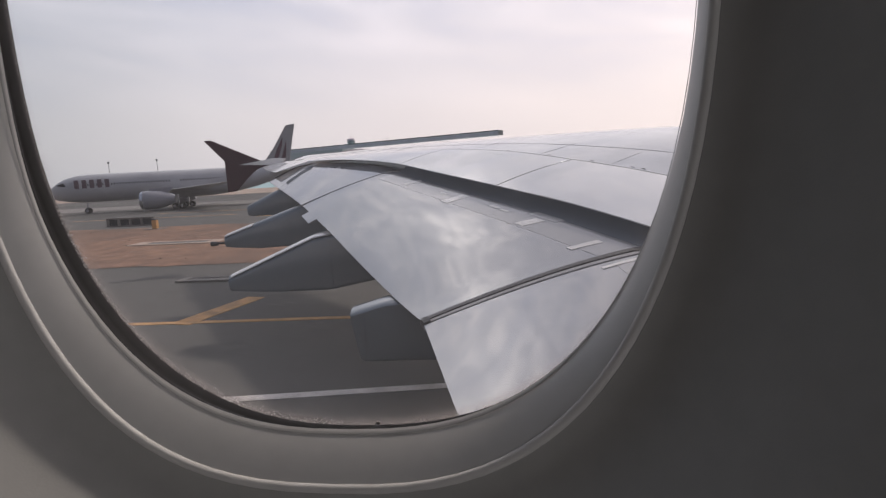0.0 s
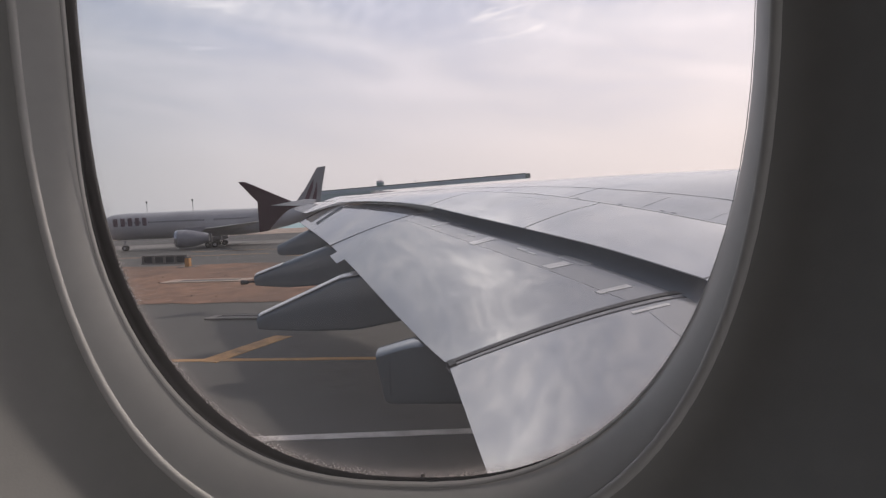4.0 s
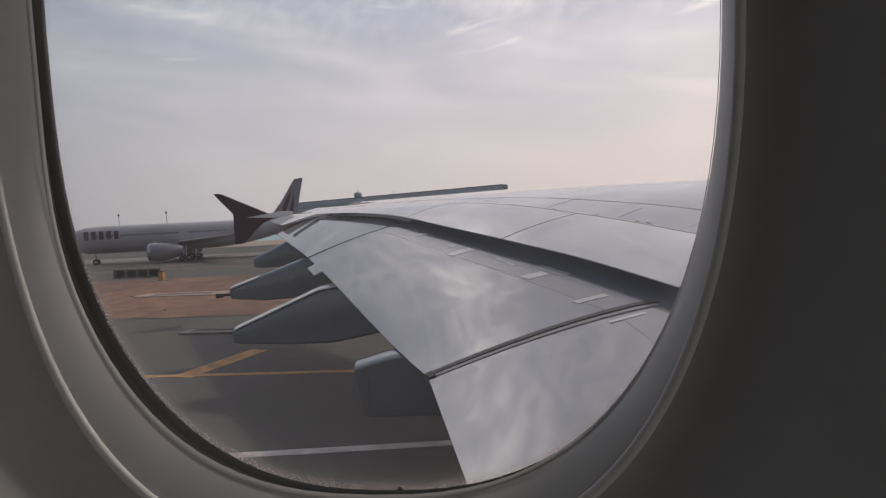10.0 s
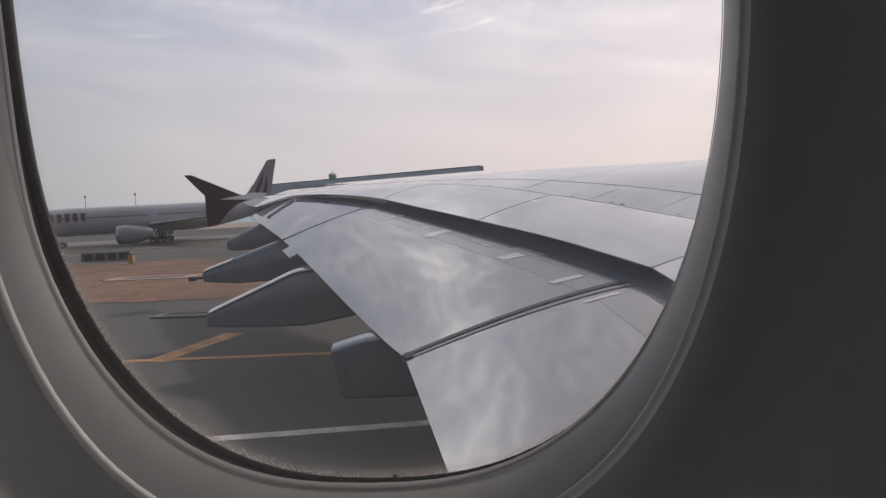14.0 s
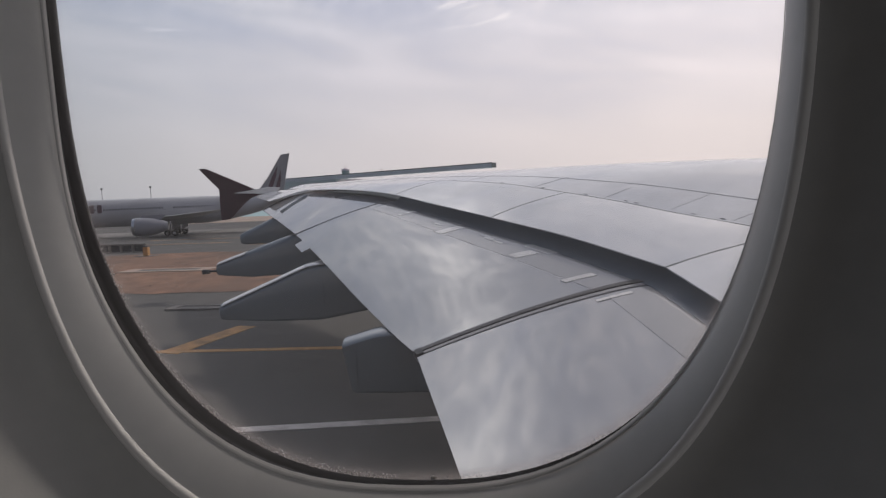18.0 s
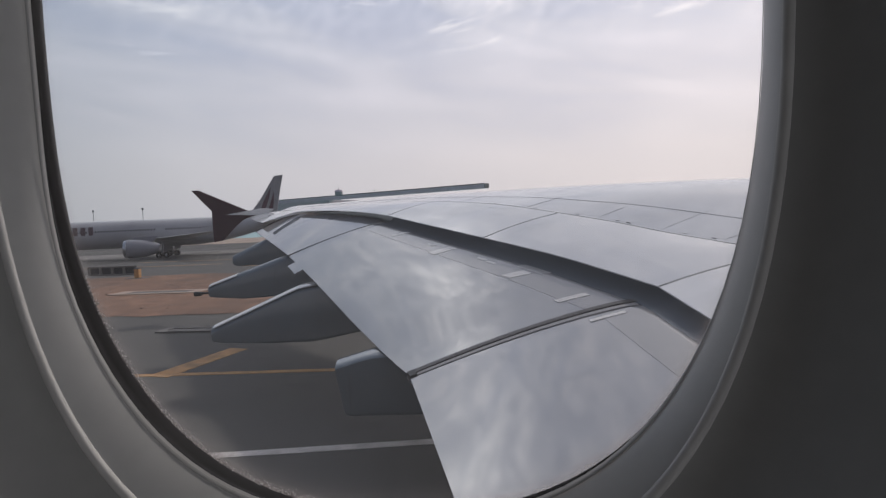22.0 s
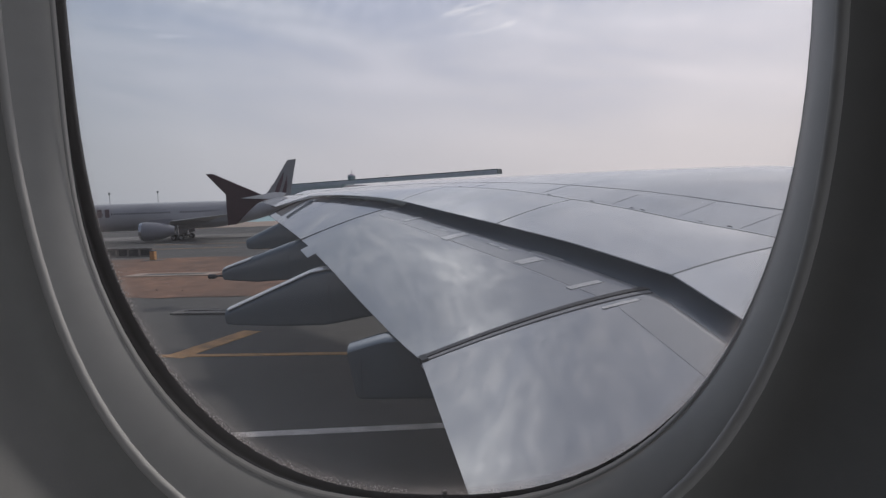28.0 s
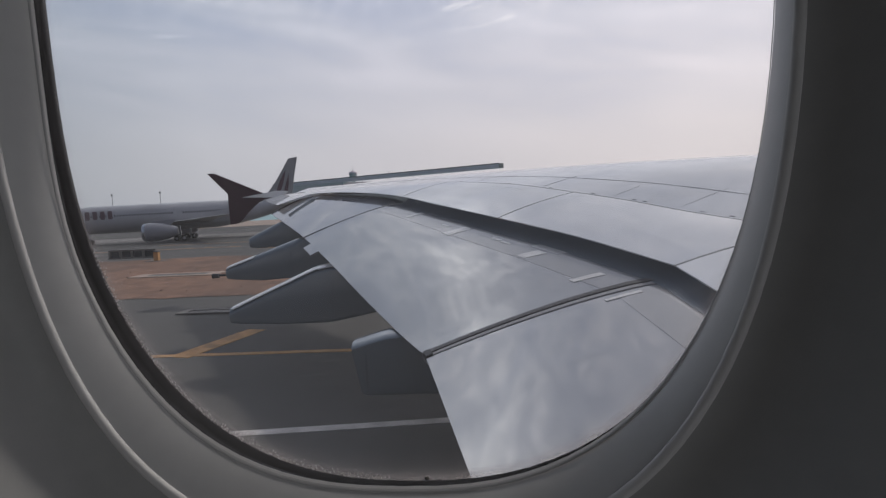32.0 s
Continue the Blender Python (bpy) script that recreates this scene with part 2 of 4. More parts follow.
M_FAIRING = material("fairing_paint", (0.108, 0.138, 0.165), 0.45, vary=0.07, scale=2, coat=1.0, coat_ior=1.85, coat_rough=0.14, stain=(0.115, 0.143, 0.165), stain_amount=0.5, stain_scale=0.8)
M_SEAM = material("fairing_seam", (0.07, 0.085, 0.10), 0.5, vary=0.1, scale=10)
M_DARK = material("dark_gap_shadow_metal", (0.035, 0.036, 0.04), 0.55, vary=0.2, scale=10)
M_SEAL = material("rubber_seal_strip", (0.07, 0.066, 0.068), 0.5, vary=0.15, scale=12)
M_STENCIL = material("pale_stencil_patch", (0.72, 0.695, 0.67), 0.5, vary=0.05, scale=14, stain=(0.6, 0.57, 0.54), stain_amount=0.5, stain_scale=2, coat=1.0, coat_ior=1.6, coat_rough=0.2)
# darker than the flap nose: holds the shade under the spoilers' lip
M_COVE = material("cove_shade_grey", (0.125, 0.15, 0.185), 0.5, vary=0.05, scale=4, coat=1.0, coat_ior=2.0, coat_rough=0.22)
M_STRIP = material("satin_seal_strip", (0.33, 0.325, 0.33), 0.5, vary=0.08, scale=6, stain=(0.22, 0.21, 0.21), stain_amount=0.5, stain_scale=1.5)
M_RIVET = material("painted_fastener", (0.52, 0.515, 0.51), 0.3, vary=0.06, scale=20, coat=1.0, coat_ior=2.1)
M_TRAP = material("repainted_nose_panel", (0.50, 0.49, 0.48), 0.5, vary=0.05, scale=5, coat=1.0, coat_ior=1.7, coat_rough=0.12)
M_MAROON = material("maroon_paint", (0.058, 0.018, 0.033), 0.6, vary=0.1, scale=3, spec=0.2)
M_ASPHALT = material("taxiway_asphalt", (0.102, 0.098, 0.092), 0.85, vary=0.10, scale=1.4, bump=0.25, bump_scale=60, stain=(0.055, 0.053, 0.05), stain_amount=0.7, stain_scale=0.06, spec=0.3)
M_CONCRETE = material("apron_concrete", (0.20, 0.185, 0.17), 0.85, vary=0.1, scale=0.6, stain=(0.13, 0.12, 0.11), stain_amount=0.6, stain_scale=0.05)
M_SAND = material("reddish_sand_strip", (0.22, 0.12, 0.076), 0.95, vary=0.28, scale=0.9, bump=0.6, bump_scale=7, stain=(0.12, 0.074, 0.052), stain_amount=0.9, stain_scale=0.13, stretch=(0.8, 0.6, 1))
M_CLOD = material("dark_earth_clods", (0.07, 0.048, 0.036), 0.95, vary=0.3, scale=3)
M_BEACH = material("pale_shore_sand", (0.40, 0.31, 0.25), 0.95, vary=0.1, scale=0.2, stain=(0.28, 0.22, 0.18), stain_amount=0.6, stain_scale=0.03)
M_YELLOW = material("worn_yellow_road_paint", (0.54, 0.29, 0.11), 0.75, vary=0.18, scale=4, stain=(0.16, 0.11, 0.06), stain_amount=0.6, stain_scale=1.2)
M_WHITE = material("worn_white_road_paint", (0.68, 0.63, 0.59), 0.75, vary=0.12, scale=5, stain=(0.25, 0.23, 0.21), stain_amount=0.6, stain_scale=1.1)
M_SEA = material("turquoise_sea", (0.13, 0.36, 0.36), 0.35, vary=0.12, scale=0.02, stain=(0.10, 0.28, 0.31), stain_amount=0.6, stain_scale=0.006, stretch=(0.2, 1, 1))
M_FUSE = material("white_airliner_paint", (0.45, 0.45, 0.465), 0.35, vary=0.05, scale=0.8, stain=(0.29, 0.29, 0.30), stain_amount=0.4, stain_scale=0.15)
M_WINDOW = material("dark_cabin_window", (0.03, 0.03, 0.04), 0.15)
M_PORT = material("grey_cabin_window", (0.17, 0.17, 0.18), 0.2)
M_ENGINE = material("engine_cowl", (0.30, 0.30, 0.325), 0.3, vary=0.05, scale=1)
M_METAL = material("bright_metal_lip", (0.6, 0.6, 0.62), 0.25, 0.9, vary=0.05)
M_TYRE = material("black_tyre_rubber", (0.02, 0.02, 0.02), 0.8, vary=0.2, scale=6)
M_HANGAR = material("pale_hangar_cladding", (0.64, 0.53, 0.545), 0.7, vary=0.04, scale=0.15, stain=(0.58, 0.58, 0.58), stain_amount=0.4, stain_scale=0.02)
M_ROOF = material("grey_roof_fascia", (0.72, 0.58, 0.63), 0.6, vary=0.10, scale=0.2)
M_CLAD = material("bluish_door_cladding", (0.38, 0.38, 0.385), 0.7, vary=0.08, scale=0.1)
M_FAR = material("distant_grey_building", (0.20, 0.19, 0.19), 0.8, vary=0.1, scale=0.05)


def grime_material():
    m = bpy.data.materials.new("crystalline_grime")
    m.use_nodes = True
    nt = m.node_tree
    nt.nodes.clear()
    N, L = nt.nodes.new, nt.links.new
    tl, df, mx, out = (N(k) for k in ("ShaderNodeBsdfTranslucent", "ShaderNodeBsdfDiffuse", "ShaderNodeMixShader", "ShaderNodeOutputMaterial"))
    tl.inputs[0].default_value, df.inputs[0].default_value = (0.45, 0.44, 0.43, 1), (0.5, 0.48, 0.46, 1)
    mx.inputs[0].default_value = 0.35
    L(tl.outputs[0], mx.inputs[1])
    L(df.outputs[0], mx.inputs[2])
    L(mx.outputs[0], out.inputs[0])
    return m


M_DUST = grime_material()


def dust_film_material():
    """Dust that thickens towards the rim, streaky and uneven."""
    m = bpy.data.materials.new("dust_film")
    m.use_nodes = True
    nt = m.node_tree
    nt.nodes.clear()
    N, L = nt.nodes.new, nt.links.new
    at, geo, n1, n2, up, mul, tr, tl, mx, out = (N(k) for k in (
        "ShaderNodeAttribute", "ShaderNodeNewGeometry", "ShaderNodeTexNoise", "ShaderNodeTexNoise", "ShaderNodeMath", "ShaderNodeMath",
        "ShaderNodeBsdfTransparent", "ShaderNodeBsdfTranslucent", "ShaderNodeMixShader", "ShaderNodeOutputMaterial"))
    at.attribute_name = "dust"
    n1.inputs["Scale"].default_value, n2.inputs["Scale"].default_value = 90, 1100
    for n in (n1, n2):
        n.inputs["Detail"].default_value = 3
        L(geo.outputs["Position"], n.inputs["Vector"])
    up.operation, mul.operation = "MULTIPLY_ADD", "MULTIPLY"
    L(n1.outputs[0], up.inputs[0])
    L(n2.outputs[0], up.inputs[1])
    up.inputs[2].default_value = 0.18
    L(at.outputs["Fac"], mul.inputs[0])
    L(up.outputs[0], mul.inputs[1])
    tl.inputs[0].default_value = (0.42, 0.375, 0.35, 1)
    L(mul.outputs[0], mx.inputs[0])
    L(tr.outputs[0], mx.inputs[1])
    L(tl.outputs[0], mx.inputs[2])
    L(mx.outputs[0], out.inputs[0])
    return m
M_FIN = material("grey_fin_paint", (0.33, 0.33, 0.345), 0.4, vary=0.08, scale=0.6)
M_TOWER = material("pale_tower_concrete", (0.36, 0.355, 0.36), 0.8, vary=0.06, scale=0.1)
M_EMBLEM = material("faded_emblem_paint", (0.11, 0.055, 0.075), 0.5, vary=0.25, scale=0.5)
M_TITLE = material("title_paint", (0.13, 0.085, 0.105), 0.5, vary=0.1, scale=2)
M_NOSE = material("satin_flap_nose_paint", (0.36, 0.355, 0.36), 0.5, vary=0.04, scale=3, coat=1.0, coat_ior=1.75, coat_rough=0.1, spec=0.1, stain=(0.30, 0.30, 0.305), stain_amount=0.5, stain_scale=0.9)
M_LINE = material("panel_sealant_line", (0.25, 0.25, 0.255), 0.5, vary=0.1, scale=10)


def glass_material():
    m = bpy.data.materials.new("window_pane_acrylic")
    m.use_nodes = True
    nt = m.node_tree
    nt.nodes.clear()
    N, L = nt.nodes.new, nt.links.new
    tr, gl, fr, mx, out = (N(k) for k in ("ShaderNodeBsdfTransparent", "ShaderNodeBsdfGlossy", "ShaderNodeFresnel", "ShaderNodeMixShader", "ShaderNodeOutputMaterial"))
    tr.inputs[0].default_value = (0.97, 0.97, 0.97, 1)
    gl.inputs["Roughness"].default_value = 0.02
    fr.inputs[0].default_value = 1.03
    L(fr.outputs[0], mx.inputs[0])
    L(tr.outputs[0], mx.inputs[1])
    L(gl.outputs[0], mx.inputs[2])
    tl, hz = N("ShaderNodeBsdfTranslucent"), N("ShaderNodeMixShader")
    tl.inputs[0].default_value = (0.9, 0.88, 0.86, 1)
    hz.inputs[0].default_value = 0.022          # fine scratches scatter a little daylight
    L(mx.outputs[0], hz.inputs[1])
    L(tl.outputs[0], hz.inputs[2])
    L(hz.outputs[0], out.inputs[0])
    return m


M_PANE = glass_material()


# ---- builders ----
def empty(name, m=None):
    ob = new(name)
    ob.empty_display_size = 0.2
    if m is not None:
        ob.matrix_world = m
    return ob


def mesh_of(name, verts, faces, mat, smooth=True):
    me = bpy.data.meshes.new(name)
    me.from_pydata([tuple(v) for v in verts], [], faces)
    if mat:
        me.materials.append(mat)
    if smooth:
        me.shade_smooth()
    me.update()
    return me


def solid(name, verts, faces, mat, parent=None, label="", smooth=False, sharp=40):
    me = mesh_of(name, verts, faces, mat, smooth)
    bm = bmesh.new()
    bm.from_mesh(me)
    bmesh.ops.recalc_face_normals(bm, faces=bm.faces)
    bm.to_mesh(me)
    bm.free()
    ob = new(name, me)
    if smooth:
        me.set_sharp_from_angle(angle=radians(sharp))
    if parent is not None:
        ob.parent = parent
        ob.matrix_parent_inverse = Matrix()
    return tagged(ob, label)


def part(name, bm, mat, parent=None, label="", smooth=False, sharp=40):
    me = bpy.data.meshes.new(name)
    bmesh.ops.recalc_face_normals(bm, faces=bm.faces)
    bm.to_mesh(me)
    bm.free()
    me.materials.append(mat)
    if smooth:
        me.shade_smooth()
        me.set_sharp_from_angle(angle=radians(sharp))
    ob = new(name, me)
    if parent is not None:
        ob.parent = parent
        ob.matrix_parent_inverse = Matrix()
    return tagged(ob, label)


def box_bm(lo, hi, bevel=0.0, segs=1):
    bm = bmesh.new()
    bmesh.ops.create_cube(bm, size=1)
    for v in bm.verts:
        v.co = Vector([lo[i] + (v.co[i] + 0.5) * (hi[i] - lo[i]) for i in range(3)])
    if bevel:
        bmesh.ops.bevel(bm, geom=bm.edges[:], offset=bevel, segments=segs, affect="EDGES")
    return bm


def prism_bm(outline, a, b, bevel=0.0):
    """Solid between the copies of a flat outline that a and b place."""
    bm = bmesh.new()
    v0 = [bm.verts.new(a(p)) for p in outline]
    v1 = [bm.verts.new(b(p)) for p in outline]
    bm.faces.new(v0[::-1])
    bm.faces.new(v1)
    n = len(outline)
    for i in range(n):
        bm.faces.new((v0[i], v0[(i + 1) % n], v1[(i + 1) % n], v1[i]))
    if bevel:
        bmesh.ops.bevel(bm, geom=bm.edges[:], offset=bevel, segments=1, affect="EDGES")
    return bm


def loft(rings, closed=True, caps=(True, True)):
    """Verts and faces of a skin over rings of equal length."""
    n = len(rings[0])
    verts = [v for r in rings for v in r]
    faces = []
    for k in range(len(rings) - 1):
        for i in range(n if closed else n - 1):
            j = (i + 1) % n
            faces.append((k * n + i, k * n + j, (k + 1) * n + j, (k + 1) * n + i))
    if closed and caps[0]:
        faces.append(tuple(range(n))[::-1])
    if closed and caps[1]:
        faces.append(tuple(range((len(rings) - 1) * n, len(rings) * n)))
    return verts, faces


def curve(points):
    """Smooth monotone-ish interpolation through a few (key, value) pairs."""
    xs = np.array([p[0] for p in points], float)
    ys = np.array([p[1] for p in points], float)
    d = np.diff(ys) / np.diff(xs)
    m = np.concatenate([[d[0]], (d[1:] + d[:-1]) / 2, [d[-1]]])

    def f(x):
        if x <= xs[0]:
            return float(ys[0] + m[0] * (x - xs[0]))
        if x >= xs[-1]:
            return float(ys[-1] + m[-1] * (x - xs[-1]))
        i = int(np.searchsorted(xs, x, side="right") - 1)
        h = xs[i + 1] - xs[i]
        s = (x - xs[i]) / h
        return float((2 * s**3 - 3 * s**2 + 1) * ys[i] + (s**3 - 2 * s**2 + s) * h * m[i]
                     + (-2 * s**3 + 3 * s**2) * ys[i + 1] + (s**3 - s**2) * h * m[i + 1])
    return f


# ---- cabin: lining, window, closing walls ----
PITCH = 0.60          # spacing of the cabin windows
SEG = 96


def oval(cx, cz, a, b, y0, tilt, power=2.5, n=SEG):
    out = []
    for i in range(n):
        t = 2 * math.pi * i / n
        c, s = math.cos(t), math.sin(t)
        x = cx + a * math.copysign(abs(c) ** (2 / power), c)
        z = cz + b * math.copysign(abs(s) ** (2 / power), s)
        if c < 0:
            # the aft side of the frame stands a little straighter
            k = min(1.0, max(0.0, (z + 0.03) / 0.11))
            x += float(np.interp(y0, [0.2205, 0.2375, 0.247, 0.3], [0.0, 0.006, 0.003, 0.003])) * k * k * (3 - 2 * k) * min(1.0, -2 * c)
        out.append(Vector((x, y0 + tilt * (x - cx), z)))
    return out


CZ = 0.096
RIM = (-0.0413, 0.1020, 0.1552, 0.2420, 0.2205, -0.07, 2.62)
GASKET = (-0.0357, 0.1028, 0.1537, 0.2257, 0.2375, -0.05, 2.52)
GLASS = (-0.0314, 0.1001, 0.1615, 0.2286, 0.247, -0.035, 2.42)


def grown(o, da, dy):
    return (o[0], o[1], o[2] + da, o[3] + da, o[4] + dy, o[5], o[6])


def rect_ring(ring, cx, w, z0, z1, y):
    """Where rays from the oval's middle through its points meet a rectangle."""
    out = []
    for p in ring:
        dx, dz = p.x - cx, p.z - CZ
        k = min((w / 2) / max(abs(dx), 1e-6), ((z1 - CZ) if dz > 0 else (CZ - z0)) / max(abs(dz), 1e-6))
        out.append(Vector((cx + dx * k, y, CZ + dz * k)))
    for qx in (cx - w / 2, cx + w / 2):
        for qz in (z0, z1):
            q = Vector((qx, y, qz))
            i = min(range(len(out)), key=lambda j: (out[j] - q).length)
            out[i] = q
    return out


Z0, Z1 = -0.36, 0.56
lining_rings = [oval(*grown(RIM, da, dy)) for da, dy in ((0.0040, -0.0008), (0.009, -0.0024), (0.0135, -0.0058), (0.018, -0.0105), (0.0225, -0.0165),
                                                       (0.028, -0.0255), (0.036, -0.040), (0.046, -0.060), (0.06, -0.085), (0.08, -0.105), (0.105, -0.115))]
lining_rings.append(rect_ring(lining_rings[-1], -0.038, PITCH, Z0, Z1, 0.085))
bead_rings = [oval(*grown(RIM, 0.0019 + 0.0020 * math.cos(a), -0.0006 - 0.0021 * math.sin(a))) for a in [math.pi * (1.12 - 1.24 * i / 8) for i in range(9)]]
bead_mesh = mesh_of("trim_ring", *loft(bead_rings, caps=(False, False)), None)
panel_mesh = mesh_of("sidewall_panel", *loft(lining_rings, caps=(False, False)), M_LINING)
reveal_rings = [oval(*[RIM[i] + (GASKET[i] - RIM[i]) * s + (bow if i in (2, 3) else 0) for i in range(7)])
                for s, bow in ((0, 0), (0.12, -0.0006), (0.35, -0.0012), (0.6, -0.0013), (0.85, -0.0007), (1, 0))]
M_BEAD = material("white_trim_plastic", (0.66, 0.64, 0.62), 0.6, vary=0.04, scale=60, spec=0.3)
bead_mesh.materials.append(M_BEAD)
reveal_mesh = mesh_of("reveal", *loft(reveal_rings, caps=(False, False)), M_REVEAL)
gasket_rings = [oval(*GASKET), oval(*grown(GASKET, 0.0015, 0.002)), oval(*[GASKET[i] + (GLASS[i] - GASKET[i]) * 0.5 for i in range(7)]),
                oval(*grown(GLASS, 0.0008, -0.002)), oval(*GLASS), oval(*grown(GLASS, -0.001, 0.004)), oval(*grown(GLASS, 0.003, 0.012))]
gasket_mesh = mesh_of("gasket", *loft(gasket_rings, caps=(False, False)), M_GASKET)
outer_ring = [Vector((p.x, 0.325, p.z)) for p in oval(*grown(GLASS, 0.085, 0))]
skin_rings = [oval(*grown(GLASS, 0.003, 0.012)), outer_ring, rect_ring(outer_ring, -0.038, PITCH, Z0, Z1, 0.335)]
skin_mesh = mesh_of("fuselage_skin", *loft(skin_rings, caps=(False, False)), M_DARK)
pane_front, pane_back = oval(*grown(GLASS, 0.002, 0.008)), oval(*grown(GLASS, 0.002, 0.0105))
pane_mesh = mesh_of("pane", *loft([pane_front, pane_back]), M_PANE, smooth=False)

groove_rings = [oval(*[RIM[i] + (GASKET[i] - RIM[i]) * k + (bow if i in (2, 3) else 0) for i in range(7)])
                for k, bow in ((0.84, -0.0011), (0.87, -0.0013), (0.91, -0.0010))]
groove_mesh = mesh_of("groove", *loft(groove_rings, caps=(False, False)), M_GROOVE)
window_first = None
for k in range(-4, 15):
    dx = k * PITCH
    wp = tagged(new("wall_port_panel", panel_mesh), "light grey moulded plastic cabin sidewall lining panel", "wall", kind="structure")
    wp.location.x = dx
    sk = tagged(new("fuselage_skin", skin_mesh), "dark outer fuselage frame round a window", "fuselage skin", kind="structure")
    sk.location.x = dx
    if window_first is None:
        win = empty("cabin_window")
        tagged(win, "tall rounded oval cabin window with grey plastic reveal and black gasket", "window", "cabin windows")
        for nm, me, lb in (("trim_ring", bead_mesh, "pale rounded trim ring"), ("reveal", reveal_mesh, "grey plastic reveal"), ("groove", groove_mesh, "thin darker joint line"), ("gasket", gasket_mesh, "black rubber gasket"), ("pane", pane_mesh, "clear acrylic pane")):
            c = tagged(new(nm, me), lb)
            c.parent = win
            c.visible_shadow = nm != "pane"
        win.location.x = dx
        window_first = win
    else:
        copy_thing(window_first, pose(dx, 0, 0))

# crystalline grime along the lower rim of the pane, and the one bright speck
rng = random.Random(5)
gv, gf = [], []
low = oval(*grown(GLASS, 0.0, 0.006), n=720)
for i, p in enumerate(low):
    ang = 360 * i / 720
    if not (206 < ang < 268):
        continue
    for j in range(5):
        if rng.random() < 0.35:
            continue
        inward = (Vector((GLASS[0], p.y, CZ)) - p).normalized()
        c = p + inward * (rng.uniform(0.0, 0.0022) + abs(rng.gauss(0, 0.0008))) + Vector((rng.uniform(-1, 1), 0, rng.uniform(-1, 1))) * 0.0006
        r = rng.uniform(0.00010, 0.00034)
        o = len(gv)
        gv += [c + Vector((r, 0, 0)), c + Vector((0, 0, r * 1.5)), c + Vector((-r, 0, 0)), c + Vector((0, 0, -r * 1.5)), c + Vector((0, -r, 0))]
        gf += [(o, o + 1, o + 4), (o + 1, o + 2, o + 4), (o + 2, o + 3, o + 4), (o + 3, o, o + 4)]
grime = solid("grime", gv, gf, M_DUST)
tagged(grime, "tiny pale crystals of grime along the pane's lower rim", "grime", kind="stuff")
film_steps = ((0.0015, 1.0), (-0.0008, 0.95), (-0.0022, 0.6), (-0.0042, 0.25), (-0.0075, 0.09), (-0.014, 0.0))
film_rings = [oval(*grown(GLASS, da, 0.0072)) for da, _ in film_steps]
film = tagged(new("dust_film", mesh_of("dust_film", *loft(film_rings, caps=(False, False)), dust_film_material())),
              "thin greyish dust film gathered along the edge of the pane", "dust film", kind="stuff")
film_amount = film.data.attributes.new("dust", "FLOAT", "POINT")
for k, (_, much) in enumerate(film_steps):
    for i, p in enumerate(film_rings[k]):
        low_down = min(1.0, max(0.0, (0.02 - p.z) / 0.10))
        film_amount.data[k * SEG + i].value = much * (0.22 + 0.78 * low_down)
film.visible_shadow = False
sp = bmesh.new()
bmesh.ops.create_icosphere(sp, subdivisions=2, radius=0.0012, matrix=Matrix.Translation((-0.0259, 0.2545, -0.128)) @ Matrix.Diagonal((1, 0.4, 0.8, 1)))
tagged(part("water_drop", sp, M_DUST, smooth=True), "small pale dried water drop on the pane", "drop")

XA, XB = -4.5 * PITCH - 0.038, 14.5 * PITCH - 0.038


def wall_box(name, lo, hi, mat, label, cat):
    return tagged(part(name, box_bm(lo, hi), mat), label, cat, kind="structure")


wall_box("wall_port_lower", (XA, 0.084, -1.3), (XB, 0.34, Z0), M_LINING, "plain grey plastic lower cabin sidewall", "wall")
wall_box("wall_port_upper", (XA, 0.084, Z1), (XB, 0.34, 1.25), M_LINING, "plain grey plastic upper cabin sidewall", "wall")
wall_box("floor", (XA, -5.9, -1.4), (XB, 0.31, -1.3), M_FLOOR, "dark blue carpeted cabin floor", "floor")
wall_box("ceiling", (XA, -5.9, 1.25), (XB, 0.31, 1.35), M_LINING, "plain pale cabin ceiling", "ceiling")
wall_box("wall_aft", (XA - 0.1, -5.9, -1.4), (XA, 0.31, 1.35), M_LINING, "plain pale cabin partition", "wall")
wall_box("wall_forward", (XB, -5.9, -1.4), (XB + 0.1, 0.31, 1.35), M_LINING, "plain pale cabin partition", "wall")
# starboard side wall with its own row of window openings
sv, sf = [], []
for k in range(-4, 15):
    r0 = oval(k * PITCH - 0.038, CZ, 0.15, 0.225, -5.9, 0)
    vs, fs = loft([[Vector((p.x, -5.95, p.z)) for p in r0], r0, rect_ring(r0, k * PITCH - 0.038, PITCH, -1.3, 1.25, -5.9)], caps=(False, False))
    o = len(sv)
    sv += vs
    sf += [tuple(i + o for i in f) for f in fs]
tagged(solid("wall_starboard", sv, sf, M_LINING), "plain pale cabin sidewall with window openings", "wall", kind="structure")

belly = []
for x, k in ((XA - 0.1, 1), (XB + 0.1, 1)):
    belly.append([Vector((x, -2.8 + 3.13 * math.cos(a) * k, -1.42 - 2.9 * math.sin(a) * k)) for a in [math.pi * i / 20 for i in range(21)]])
tagged(solid("fuselage_belly", *loft(belly), M_FUSE, smooth=True), "pale rounded lower fuselage below the cabin floor", "fuselage", kind="structure")

